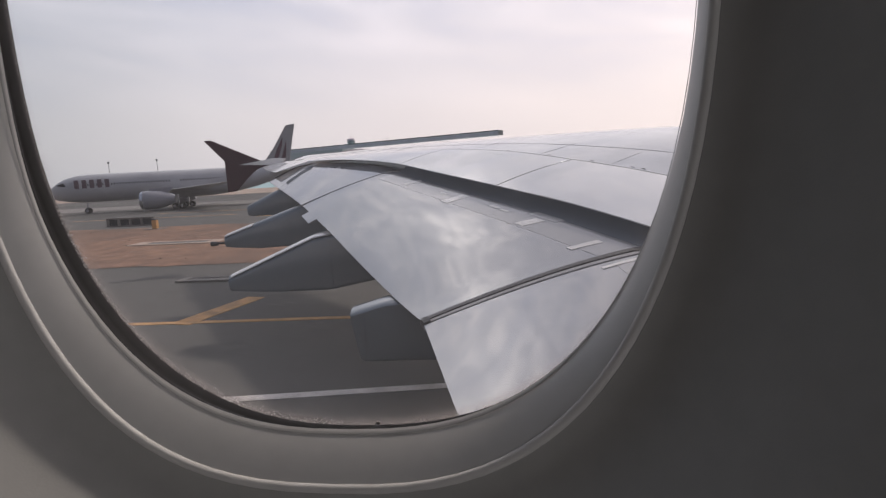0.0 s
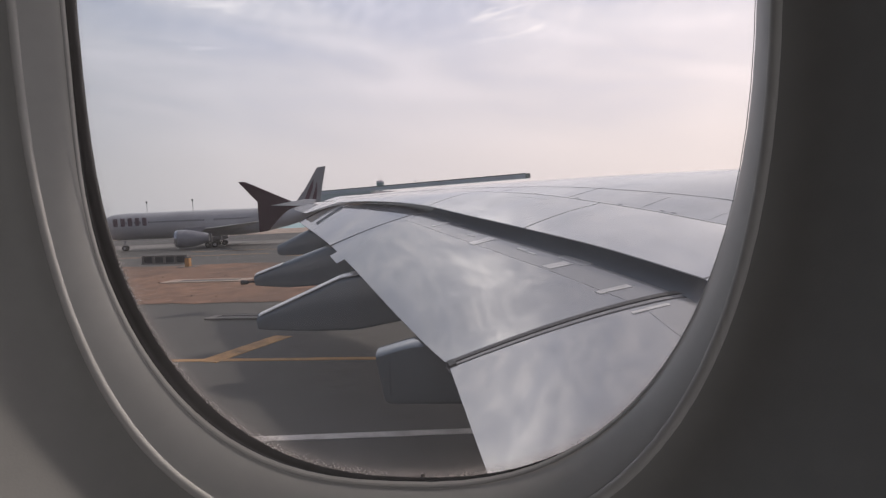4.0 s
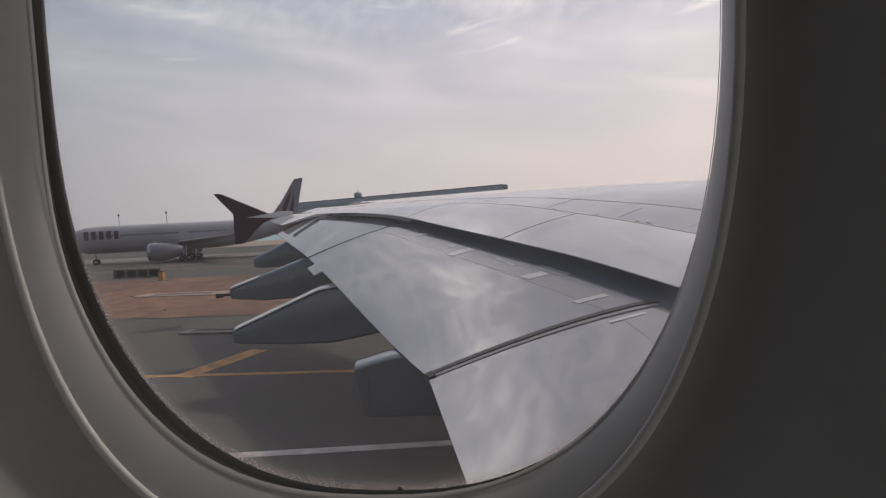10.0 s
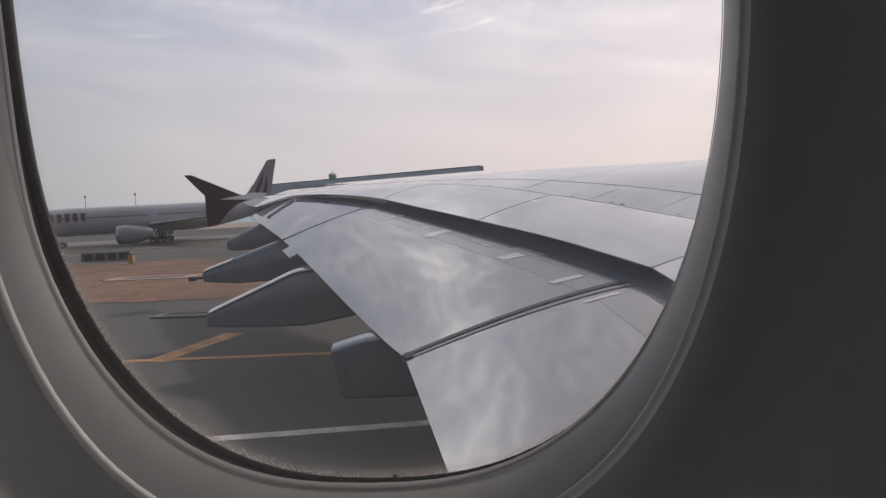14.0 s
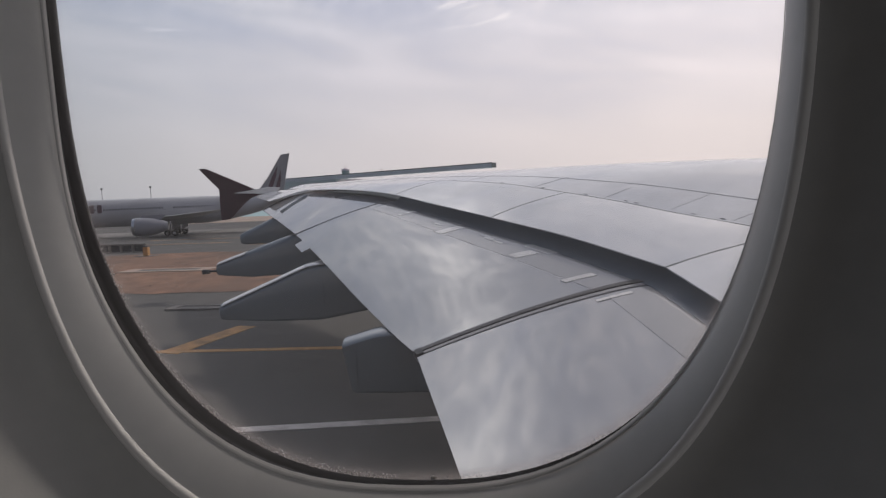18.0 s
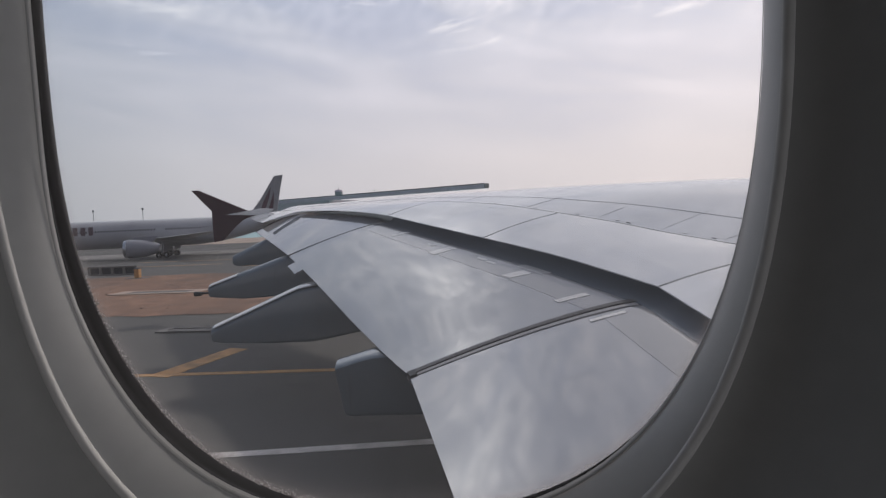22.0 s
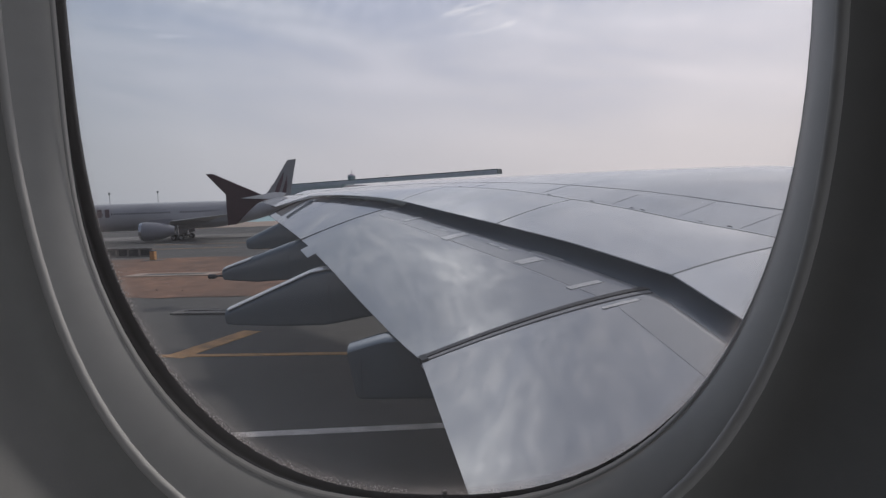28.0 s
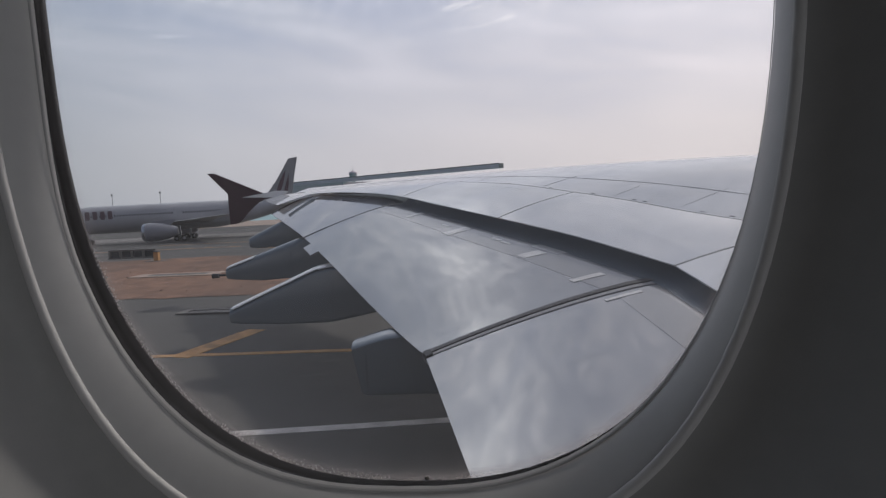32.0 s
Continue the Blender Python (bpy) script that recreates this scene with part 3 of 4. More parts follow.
# the hull goes on fore and aft of the cabin, and arches over it


def hull_ring(x, k=1.0, lift=0.0, full=True):
    """Section of the hull: round belly, upright sides, round crown."""
    low = [(3.13 * math.cos(a), -1.42 - 2.9 * math.sin(a)) for a in [math.pi * i / 20 for i in range(21)]]
    high = [(-3.16 * math.cos(a), 1.37 + 2.1 * math.sin(a)) for a in [math.pi * i / 20 for i in range(21)]]
    return [Vector((x, -2.8 + y * k, -0.2 + (z + 0.2) * k + lift)) for y, z in ((low if full else []) + high)]


# out of view; added to block skylight from the ground under the wing
for xs in (((-36, 0.25, 1.9), (-30, 0.5, 1.3), (-22, 0.78, 0.6), (-14, 0.97, 0.05), (XA - 0.12, 1.0, 0.0)), ((XB + 0.12, 1.0, 0.0), (26, 1.0, 0.0), (31, 0.9, -0.1), (35, 0.6, -0.5), (37, 0.2, -0.9))):
    tagged(solid("fuselage_hull", *loft([hull_ring(x, k, up) for x, k, up in xs]), M_FUSE, smooth=True), "pale rounded airliner hull", "fuselage", kind="structure")
tagged(solid("fuselage_crown", *loft([hull_ring(x, full=False) for x in (XA - 0.12, XB + 0.12)]), M_FUSE, smooth=True), "pale rounded top of the hull over the cabin", "fuselage", kind="structure")

# ---- the wing ----
KINK = 10.4
te_z = curve([(2.0, -3.79), (5.8, -3.42), (8.1, -3.20), (10.6, -2.955), (11.6, -2.86), (13.7, -2.54), (18.1, -1.75), (22.1, -1.12), (30.6, -0.22), (36.5, 0.45)])
sp_z = curve([(2.0, -3.0), (6.0, -2.35), (8.7, -1.75), (10.45, -1.36), (12.5, -0.93), (14.7, -0.58), (17.8, -0.12), (20.7, 0.30), (24.9, 0.61), (28.5, 0.75), (33.0, 0.80), (36.5, 0.9)])
hg_z = curve([(2.0, -2.6), (6.0, -1.85), (10.95, -0.75), (12.3, -0.51), (13.5, -0.25), (15.3, 0.08), (17.0, 0.36), (19.5, 0.61), (23.0, 0.81), (26.8, 0.92), (36.5, 1.05)])
cr_z = curve([(2.0, -1.9), (6.0, -0.95), (10.0, -0.08), (14.1, 0.65), (15.6, 0.76), (17.8, 0.87), (20.8, 0.98), (25.3, 1.15), (31.8, 1.23), (36.5, 1.33)])


def te_x(y):
    return -1.275 - 0.2343 * (y - 10.72) if y < 10.72 else -1.275 - 0.521 * (y - 10.72)


def sp_x(y):
    return 5.42 - 0.2 * y if y < KINK else 3.34 - 0.635 * (y - KINK)


def hg_x(y):
    return sp_x(y) + (2.2 if y < 12 else max(1.0, 2.2 - 0.06 * (y - 12)))


def le_x(y):
    return 21.0 - 0.86 * y


wing = empty("airliner_wing", pose(4, 1, -3))
tagged(wing, "long swept light grey airliner wing with flaps partly lowered", "wing")
wing_inv = wing.matrix_world.inverted()


def on_wing(ob):
    ob.parent = wing
    ob.matrix_parent_inverse = wing_inv
    return ob


def stations(y0, y1, step):
    n = max(2, int(round((y1 - y0) / step)) + 1)
    return [y0 + (y1 - y0) * i / (n - 1) for i in range(n)]


def top_box(y, u):
    """Upper skin from the spoiler hinge line (u 0) over the crest to the leading edge (u 1)."""
    h, c = hg_z(y), cr_z(y)
    drop = 0.09 * (le_x(y) - te_x(y))
    if u < 0.62:
        s = u / 0.62
        z = h + (c - h) * (1.35 * s - 0.35 * s ** 3 * 1.0)
    else:
        s = (u - 0.62) / 0.38
        z = c + (c - h) * 0.1 * s - (drop + (c - h) * 0.1) * s ** 2.4
    return Vector((hg_x(y) + (le_x(y) - hg_x(y)) * u, y, z))


def skin_box():
    us = [0, 0.05, 0.1, 0.15, 0.2, 0.25, 0.3, 0.36, 0.44, 0.54, 0.66, 0.8, 0.92, 1.0]
    rings = []
    for y in stations(0.36, 36.4, 0.6):
        top = [top_box(y, u) for u in us]
        deep = 0.13 * (le_x(y) - te_x(y)) * 0.7
        bot = [Vector((p.x, y, min(p.z - 0.04, hg_z(y) - deep * math.sin(math.pi * min(1, 0.25 + 0.75 * u)) - 0.08))) for p, u in zip(top[::-1], us[::-1])]
        rings.append(top + bot)
    return loft(rings)


on_wing(solid("wing_box", *skin_box(), M_WING, smooth=True, sharp=50))


def slab(y0, y1, front, back, thick, step=0.5, nu=5, bulge=0.0, taper=0.25):
    """Thin curved panel between two lines along the span, square edged."""
    rings = []
    for y in stations(y0, y1, step):
        a, b = front(y), back(y)
        top, bot = [], []
        for i in range(nu + 1):
            u = i / nu
            p = a.lerp(b, u) + Vector((0, 0, bulge * 4 * u * (1 - u)))
            top.append(p)
            bot.append(p - Vector((0, 0, thick * (1 - (1 - taper) * u))))
        rings.append(top + bot[::-1])
    return loft(rings)


def hinge(y, dx=0.0, dz=0.0):
    return Vector((hg_x(y) + dx, y, hg_z(y) + dz))


def lip(y, dx=0.0, dz=0.0):
    return Vector((sp_x(y) + dx, y, sp_z(y) + dz))


# spoilers
cuts = [0.8, 3.7, 6.6, 10.38, 15.1, 20.2, 24.6, 30.5]
for a, b in zip(cuts, cuts[1:]):
    on_wing(solid("spoiler", *slab(a + 0.03, b - 0.03, lambda y: hinge(y, -0.06, -0.004), lambda y: lip(y), 0.16, bulge=0.05, taper=0.12), M_WING, smooth=True, sharp=45))
# dark strip along the hinge, and the cove under the spoilers coloured for shade
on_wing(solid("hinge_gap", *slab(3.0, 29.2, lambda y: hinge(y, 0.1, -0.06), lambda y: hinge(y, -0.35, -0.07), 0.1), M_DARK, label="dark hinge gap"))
on_wing(solid("flap_cove", *slab(3.0, 29.2, lambda y: hinge(y, -0.1, -0.22), lambda y: lip(y, 0.56, -0.1), 0.7, taper=1.0), M_COVE, label="flap cove under the spoilers, darkened for shade"))


def flap_front(y, dz=0.0):
    d = 0.24 if y < 20 else max(0.1, 0.24 - 0.012 * (y - 20))
    return Vector((sp_x(y) + 0.35, y, sp_z(y) - d + dz))


def flap_back(y, dz=0.0):
    return Vector((te_x(y), y, te_z(y) + dz))


def flap_point(y, u, dz=0.0, bulge=0.03, aft=0.0):
    a, b = flap_front(y), flap_back(y)
    b = b + (b - a).normalized() * aft
    ch = (b - a).length
    dip = 0.05 * ch * min(1.0, max(0.0, (23.0 - y) / 4)) * max(0.0, 1 - u / 0.15) ** 1.6
    return a.lerp(b, u) + Vector((0, 0, bulge * ch * 4 * u * (1 - u) * (1.25 - 0.5 * u) - dip + dz))


def flap(name, y0, y1, bulge, label="", aft=0.0):
    """Flap between two slanted ends, each given as span at the nose and at the trailing edge."""
    rings = []
    n = max(4, int((y1[1] - y0[1]) / 0.12))
    for j in range(n + 1):
        top, bot = [], []
        for i in range(43):
            u = i / 42
            e0, e1 = y0[0] + (y0[1] - y0[0]) * u, y1[0] + (y1[1] - y1[0]) * u
            y = e0 + (e1 - e0) * j / n
            p = flap_point(y, u, 0, bulge, aft)
            ch = (flap_back(y) - flap_front(y)).length
            t = ch * 0.10 * (math.sqrt(u) * 2.8 if u < 0.12 else 1) * (1 - u) ** 0.8 + 0.015
            top.append(p)
            bot.append(p - Vector((0, 0, t)))
        rings.append(top + bot[::-1])
    return on_wing(solid(name, *loft(rings), M_FLAP, smooth=True, sharp=50, label=label))


def cove_ring(y):
    """Curved face from under the spoiler's lip down on to the flap."""
    a, c = lip(y, 0.42, -0.09), flap_point(y, 0.13, 0.012)
    b = Vector((a.x - 0.10, y, c.z + 0.04))
    out = [a * (1 - k) ** 2 + b * 2 * k * (1 - k) + c * k * k for k in [i / 8 for i in range(9)]]
    return out + [p + Vector((0.05, 0, -0.05)) for p in out[::-1]]


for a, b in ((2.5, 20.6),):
    on_wing(solid("cove_skin", *loft([cove_ring(y) for y in stations(a, b, 0.2)]), M_COVE, smooth=True, sharp=50, label="curved skin between spoilers and flap, darkened for shade"))
GAP0, GAP1 = 10.58, 10.72          # span of the gap between inner and middle flap, at the nose and at the trailing edge
SEAM0, SEAM1 = 20.8, 22.0
flap("inner_flap", (0.7, 0.7), (GAP0 - 0.17, GAP1 - 0.17), 0.030, "inner flap")
flap("middle_flap", (GAP0 + 0.13, GAP1 + 0.13), (SEAM0 - 0.11, SEAM1 - 0.11), 0.030, "middle flap")
flap("outer_flap", (SEAM0 + 0.11, SEAM1 + 0.11), (31.6, 30.8), 0.024, "outer flap")


def ribbon(points_a, points_b, thick):
    rings = []
    for p, q in zip(points_a, points_b):
        d = Vector((0, 0, thick))
        rings.append([p, q, q - d, p - d])
    return loft(rings)




def chord_strip(name, d0, d1, dz, thick, mat, e0=GAP0, e1=GAP1, label="", u0=0.0, u1=1.0):
    us = [u0 + (u1 - u0) * i / 16 for i in range(17)]
    return on_wing(solid(name, *ribbon([flap_point(e0 + (e1 - e0) * u + d0, u, dz) for u in us], [flap_point(e0 + (e1 - e0) * u + d1, u, dz) for u in us], thick), mat, smooth=True, label=label))


chord_strip("seal_strip", -0.125, -0.03, 0.012, 0.06, M_STRIP, label="pale seal strip")
chord_strip("seal_strip", -0.012, 0.10, 0.03, 0.08, M_SEAL, label="dark rubber seal strip")
chord_strip("gap_end", -0.13, 0.11, 0.036, 0.12, M_DARK, label="dark end of the gap between the flaps", u0=0.972, u1=1.0)
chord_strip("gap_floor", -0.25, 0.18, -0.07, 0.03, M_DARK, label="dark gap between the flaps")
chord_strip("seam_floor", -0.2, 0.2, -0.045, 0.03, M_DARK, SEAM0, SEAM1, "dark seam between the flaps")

# small tab that stands out behind the middle flap's outer corner
tab = []
for y in stations(19.55, 20.75, 0.3):
    a, b = flap_point(y, 0.955, 0.004), flap_point(y, 1.0, 0.004)
    e = b + (b - a).normalized() * 0.33
    d = Vector((0, 0, 0.05))
    tab.append([a, b, e, e - d * 0.5, b - d, a - d])
on_wing(solid("flap_tab", *loft(tab), M_FLAP, label="small tab at the flap's trailing edge"))

# flap details: the duller nose skin, its edge line, stencilled patches and rows of fasteners
def flap_sheet(name, y0, y1, u0, u1, lift, mat, label="", ny=None, nu=4, follow=None):
    """Thin skin lying on the flap's upper face; follow gives the slant of its ends."""
    ny = ny or max(2, int((y1 - y0) / 0.2))
    f = follow or (lambda y, u: y)
    rings = []
    for j in range(ny + 1):
        y = y0 + (y1 - y0) * j / ny
        ring = [flap_point(f(y, u0 + (u1 - u0) * i / nu), u0 + (u1 - u0) * i / nu, lift) for i in range(nu + 1)]
        rings.append(ring + [p - Vector((0, 0, lift + 0.004)) for p in ring[::-1]])
    return on_wing(solid(name, *loft(rings), mat, smooth=True, sharp=30, label=label))


flap_sheet("nose_skin", GAP0 + 0.16, SEAM0 - 0.3, 0.0, 4 / 14, 0.006, M_NOSE, "satin grey flap nose skin", nu=24)
flap_sheet("nose_skin", 2.5, GAP0 - 0.19, 0.0, 4 / 14, 0.006, M_NOSE, "satin grey flap nose skin", nu=24)
def patch(y, u0, u1, half, mat=M_STENCIL, label="pale worn stencil patch", name="stencil_patch", skew=0.0, lift=0.016):
    flap_sheet(name, y - half, y + half, u0, u1, lift, mat, label, ny=4, follow=lambda v, u: v + skew * (u - u0))


patch(18.6, 0.13, 0.25, 0.10, skew=1.2)
patch(15.9, 0.16, 0.30, 0.16, skew=0.9)
patch(12.95, 0.18, 0.275, 0.14, skew=1.2)
patch(11.27, 0.19, 0.31, 0.07, skew=0.5)
patch(10.27, 0.205, 0.335, 0.045, label="long pale stencil patch")
patch(13.0, 0.075, 0.165, 0.42, M_TRAP, "paler repainted panel on the flap nose", "repainted_panel")
for y, u0, u1 in ((14.5, 0.18, 0.20), (14.1, 0.19, 0.205), (16.7, 0.20, 0.215), (12.2, 0.06, 0.08)):
    patch(y, u0, u1, 0.16, label="small pale scratch mark", name="scratch_mark")
flap_sheet("panel_line", GAP0 + 0.7, SEAM0 - 0.9, 0.287, 0.291, 0.002, M_RIVET, "fine pale sealant line", nu=1)
patch(6.86, 0.47, 0.476, 0.03, M_DARK, "tiny dark scuff on the flap", "scuff_mark", lift=0.006)
rivet = bmesh.new()
bmesh.ops.create_cone(rivet, cap_ends=True, segments=6, radius1=0.008, radius2=0.007, depth=0.002)
rm = bpy.data.meshes.new("fastener")
rivet.to_mesh(rm)
rivet.free()
rm.materials.append(M_RIVET)
for y, u0, u1, n in ((8.6, 0.48, 0.60, 15), (9.72, 0.45, 0.67, 22), (10.34, 0.42, 0.51, 11), (11.22, 0.375, 0.45, 10), (7.5, 0.46, 0.62, 17)):
    for i in range(n):
        u = u0 + (u1 - u0) * i / (n - 1)
        f = on_wing(new("fastener", rm))
        f.matrix_world = Matrix.Translation(flap_point(y + 0.05 * (u - 0.4), u, 0.002, 0.030))


def box_line(pts, w=0.03, name="panel_line", mat=None):
    """Fine raised line over the fixed upper skin through (span, chord) pairs."""
    q = [top_box(y, u) + Vector((0, 0, 0.004)) for y, u in pts]
    left, right = [], []
    for i, p in enumerate(q):
        d = (q[min(i + 1, len(q) - 1)] - q[max(i - 1, 0)]).normalized()
        sd = Vector((-d.y, d.x, 0)).normalized() * w / 2
        left.append(p + sd)
        right.append(p - sd)
    return on_wing(solid(name, *ribbon(left, right, 0.012), mat or M_LINE))


box_line([(y, 0.17) for y in stations(6, 33, 0.9)], 0.02)
for y0, u1 in ((8.6, 0.2), (9.9, 0.2), (11.4, 0.2), (12.6, 0.2), (14.1, 0.13), (16.2, 0.2), (19.0, 0.2), (23.5, 0.2), (28.0, 0.2)):
    box_line([(y0 + 0.5 * u, u) for u in stations(0.01, u1, 0.05)], 0.008)
for y in (9.6, 10.6, 11.55, 12.1, 13.3, 13.55, 14.6, 15.9, 17.4, 19.6):
    box_line([(y, 0.012), (y + 0.10, 0.013)], 0.04, "skin_fitting", M_SEAL)
# tip seams behind the outer flap
chord_strip("end_seam", -0.05, 0.05, 0.02, 0.05, M_DARK, 31.6, 30.85, "dark seam at the flap's outer end")
spike = []
for k, w in ((0.0, 0.10), (0.4, 0.09), (1.0, 0.03)):
    c = Vector((-8.70, 28.95, 0.47)).lerp(Vector((-9.65, 27.7, -0.25)), k)
    spike.append([c + Vector((-w, -w, 0.02)), c + Vector((w, w, 0.02)), c + Vector((w, w, -0.1)), c + Vector((-w, -w, -0.1))])
on_wing(solid("end_fairing", *loft(spike), M_FAIRING, label="slim grey end fairing"))

# aileron and tip panel behind the spoilers' outer end
for a, b in ((30.6, 31.6), (31.65, 34.0), (34.05, 36.35)):
    on_wing(solid("aileron", *slab(a, b, lambda y: hinge(y, -0.03, 0), lambda y: Vector((te_x(y) + 0.35, y, max(te_z(y) + 0.3, 0.25 + 0.06 * (y - 30)))), 0.2, nu=6, bulge=0.04, taper=0.15), M_WING, smooth=True, sharp=45))

# wingtip fence: swept fin above and below the tip
fence = [(-18.0, 2.62), (-17.55, 2.62), (-14.5, 1.18), (-13.6, 0.95), (-14.7, 0.62), (-15.2, 0.2), (-16.1, -0.7), (-16.72, -0.78), (-16.72, 0.4), (-16.68, 1.25), (-17.2, 1.75)]
on_wing(part("wingtip_fence", prism_bm(fence, lambda p: Vector((p[0], 36.42, p[1])), lambda p: Vector((p[0], 36.58, p[1])), 0.03), M_MAROON, label="dark maroon wingtip fence"))


# pale tip of the wing that runs out past the fence's root
tongue = [(-15.75, 0.95), (-13.4, 1.27), (-12.6, 1.2), (-13.0, 0.84), (-14.2, 0.86)]
on_wing(part("wing_tip", prism_bm(tongue, lambda p: Vector((p[0], 36.30, p[1])), lambda p: Vector((p[0], 36.415, p[1])), 0.02), M_WING, label="pale tip of the wing beside the fence"))


# flap track fairings
def fairing(y, x_tail, x_front, top, bottom, half, blunt, label, rake=0.08, crown=0.8):
    """Canoe under the flap: top and bottom give z along x from the tail forwards."""
    rings = []
    n = 24
    for i in range(n + 1):
        s = (i / n) ** 1.3
        x = x_tail + (x_front - x_tail) * s
        zt, zb = top(s), bottom(s)
        w = half * min(1.0, blunt + (1 - blunt) * math.sin(math.pi / 2 * min(1, s / 0.45)))
        h = zt - zb
        half_ring = [(0.0, zt), (0.45, zt - 0.03 * crown), (0.8, zt - 0.11 * crown), (0.97, zt - 0.20 * crown), (1.0, zt - 0.24 * crown), (1.0, zb + 0.16 * h), (0.95, zb + 0.05 * h), (0.82, zb + 0.005 * h), (0.0, zb)]
        lean = rake * (1 - s) ** 10 / max(h, 0.1)
        inner = [(f, z - 0.10 * crown * max(0.0, f - 0.2) * (z > zt - 0.3)) for f, z in half_ring]
        ring = [Vector((x + lean * (zt - z), y + f * w, z)) for f, z in half_ring] + [Vector((x + lean * (zt - z), y - f * w, z)) for f, z in inner[-2:0:-1]]
        rings.append(ring)
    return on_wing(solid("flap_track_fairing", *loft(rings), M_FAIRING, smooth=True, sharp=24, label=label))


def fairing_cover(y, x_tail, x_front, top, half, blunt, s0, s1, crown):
    """Pale plate painting skylight on a fairing's flat top, from s0 to s1 of its length, turned a little towards the
    hull.
    """
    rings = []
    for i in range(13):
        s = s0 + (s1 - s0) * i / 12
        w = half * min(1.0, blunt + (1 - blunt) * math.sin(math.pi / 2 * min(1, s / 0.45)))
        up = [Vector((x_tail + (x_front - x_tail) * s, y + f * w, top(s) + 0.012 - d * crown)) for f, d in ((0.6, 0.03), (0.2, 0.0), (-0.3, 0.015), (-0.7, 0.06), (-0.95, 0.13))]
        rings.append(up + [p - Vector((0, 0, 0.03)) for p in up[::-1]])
    return on_wing(solid("fairing_cover", *loft(rings), M_WING, smooth=True, sharp=40, label="pale plate standing in for skylight on the fairing's top"))


def fairing_seam(y, x, z_top, z_low, half):
    """Fine upright joint on a fairing's inboard side."""
    return on_wing(part("fairing_seam", box_bm((x - 0.012, y - half - 0.006, z_low), (x + 0.012, y - half + 0.01, z_top)), M_SEAM, label="fine dark panel joint"))


def straight(*pts):
    return lambda v: float(np.interp(v, [p[0] for p in pts], [p[1] for p in pts]))


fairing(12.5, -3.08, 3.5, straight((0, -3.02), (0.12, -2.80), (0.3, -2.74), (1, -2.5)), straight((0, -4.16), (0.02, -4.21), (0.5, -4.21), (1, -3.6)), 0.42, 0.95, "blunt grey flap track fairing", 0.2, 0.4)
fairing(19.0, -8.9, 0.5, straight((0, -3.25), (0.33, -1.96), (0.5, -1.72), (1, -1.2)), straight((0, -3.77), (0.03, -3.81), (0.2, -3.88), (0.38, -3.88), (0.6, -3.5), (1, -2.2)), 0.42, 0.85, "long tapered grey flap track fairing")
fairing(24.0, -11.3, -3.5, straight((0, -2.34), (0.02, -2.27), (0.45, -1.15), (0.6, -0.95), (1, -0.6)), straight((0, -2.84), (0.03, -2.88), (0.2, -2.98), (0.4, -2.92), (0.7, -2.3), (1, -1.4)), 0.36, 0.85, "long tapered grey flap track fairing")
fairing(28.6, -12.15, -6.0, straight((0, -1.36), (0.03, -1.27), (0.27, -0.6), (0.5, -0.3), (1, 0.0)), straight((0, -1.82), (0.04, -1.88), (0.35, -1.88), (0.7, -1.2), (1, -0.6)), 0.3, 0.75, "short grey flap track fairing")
# paler tops imitate the sky's sheen on the same grey fairings
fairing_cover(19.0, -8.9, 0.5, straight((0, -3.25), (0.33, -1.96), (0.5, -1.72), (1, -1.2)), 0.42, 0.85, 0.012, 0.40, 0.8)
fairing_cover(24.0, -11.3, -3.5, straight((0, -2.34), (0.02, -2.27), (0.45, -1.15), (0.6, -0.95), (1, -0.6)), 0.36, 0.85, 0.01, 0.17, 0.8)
for y, x, z_top, z_low, half in ((12.5, -2.75, -3.2, -4.02, 0.405), (12.5, -1.2, -3.1, -4.02, 0.42), (19.0, -5.2, -2.45, -3.7, 0.42), (19.0, -2.6, -2.2, -3.5, 0.42), (24.0, -8.3, -1.75, -2.8, 0.36)):
    fairing_seam(y, x, z_top, z_low, half)
nz = bmesh.new()
bmesh.ops.create_cone(nz, cap_ends=True, segments=12, radius1=0.05, radius2=0.05, depth=0.55, matrix=pose(-11.5, 24.0, -2.70, 0, 90, 0))
bmesh.ops.create_cone(nz, cap_ends=True, segments=12, radius1=0.11, radius2=0.09, depth=0.3, matrix=pose(-11.85, 24.0, -2.72, 0, 90, 0))
on_wing(part("jettison_pipe", nz, M_DARK, smooth=True, label="black fuel jettison pipe end"))


# ---- airfield ----
def sheet(name, outline, z, mat, label, cat, kind="structure"):
    return tagged(solid(name, [(x, y, z) for x, y in outline], [tuple(range(len(outline)))], mat), label, cat, kind=kind)


sheet("ground", [(-4500, -4500), (4500, -4500), (4500, 4500), (-4500, 4500)], GROUND, M_ASPHALT, "grey worn asphalt taxiway ground reaching to the horizon", "ground")
sheet("water", [(-4400, 330), (4400, 330), (4400, 4400), (-4400, 4400)], GROUND + 0.05, M_SEA, "flat turquoise sea beyond the shore", "sea")
sheet("shore", [(-2000, 215), (2000, 215), (2000, 331), (-2000, 331)], GROUND + 0.09, M_BEACH, "pale pinkish sand shore", "shore")
sheet("apron", [(-600, 128), (600, 128), (600, 150), (-600, 150)], GROUND + 0.02, M_CONCRETE, "pale concrete taxiway strip", "pavement")


def uneven(a, b, n, amount, seed):
    """Points from a towards b with a wandering edge."""
    r = random.Random(seed)
    out, drift = [], 0.0
    for i in range(n):
        drift = drift * 0.7 + r.uniform(-1, 1) * amount
        out.append((a[0] + (b[0] - a[0]) * i / n, a[1] + (b[1] - a[1]) * i / n + drift))
    return out


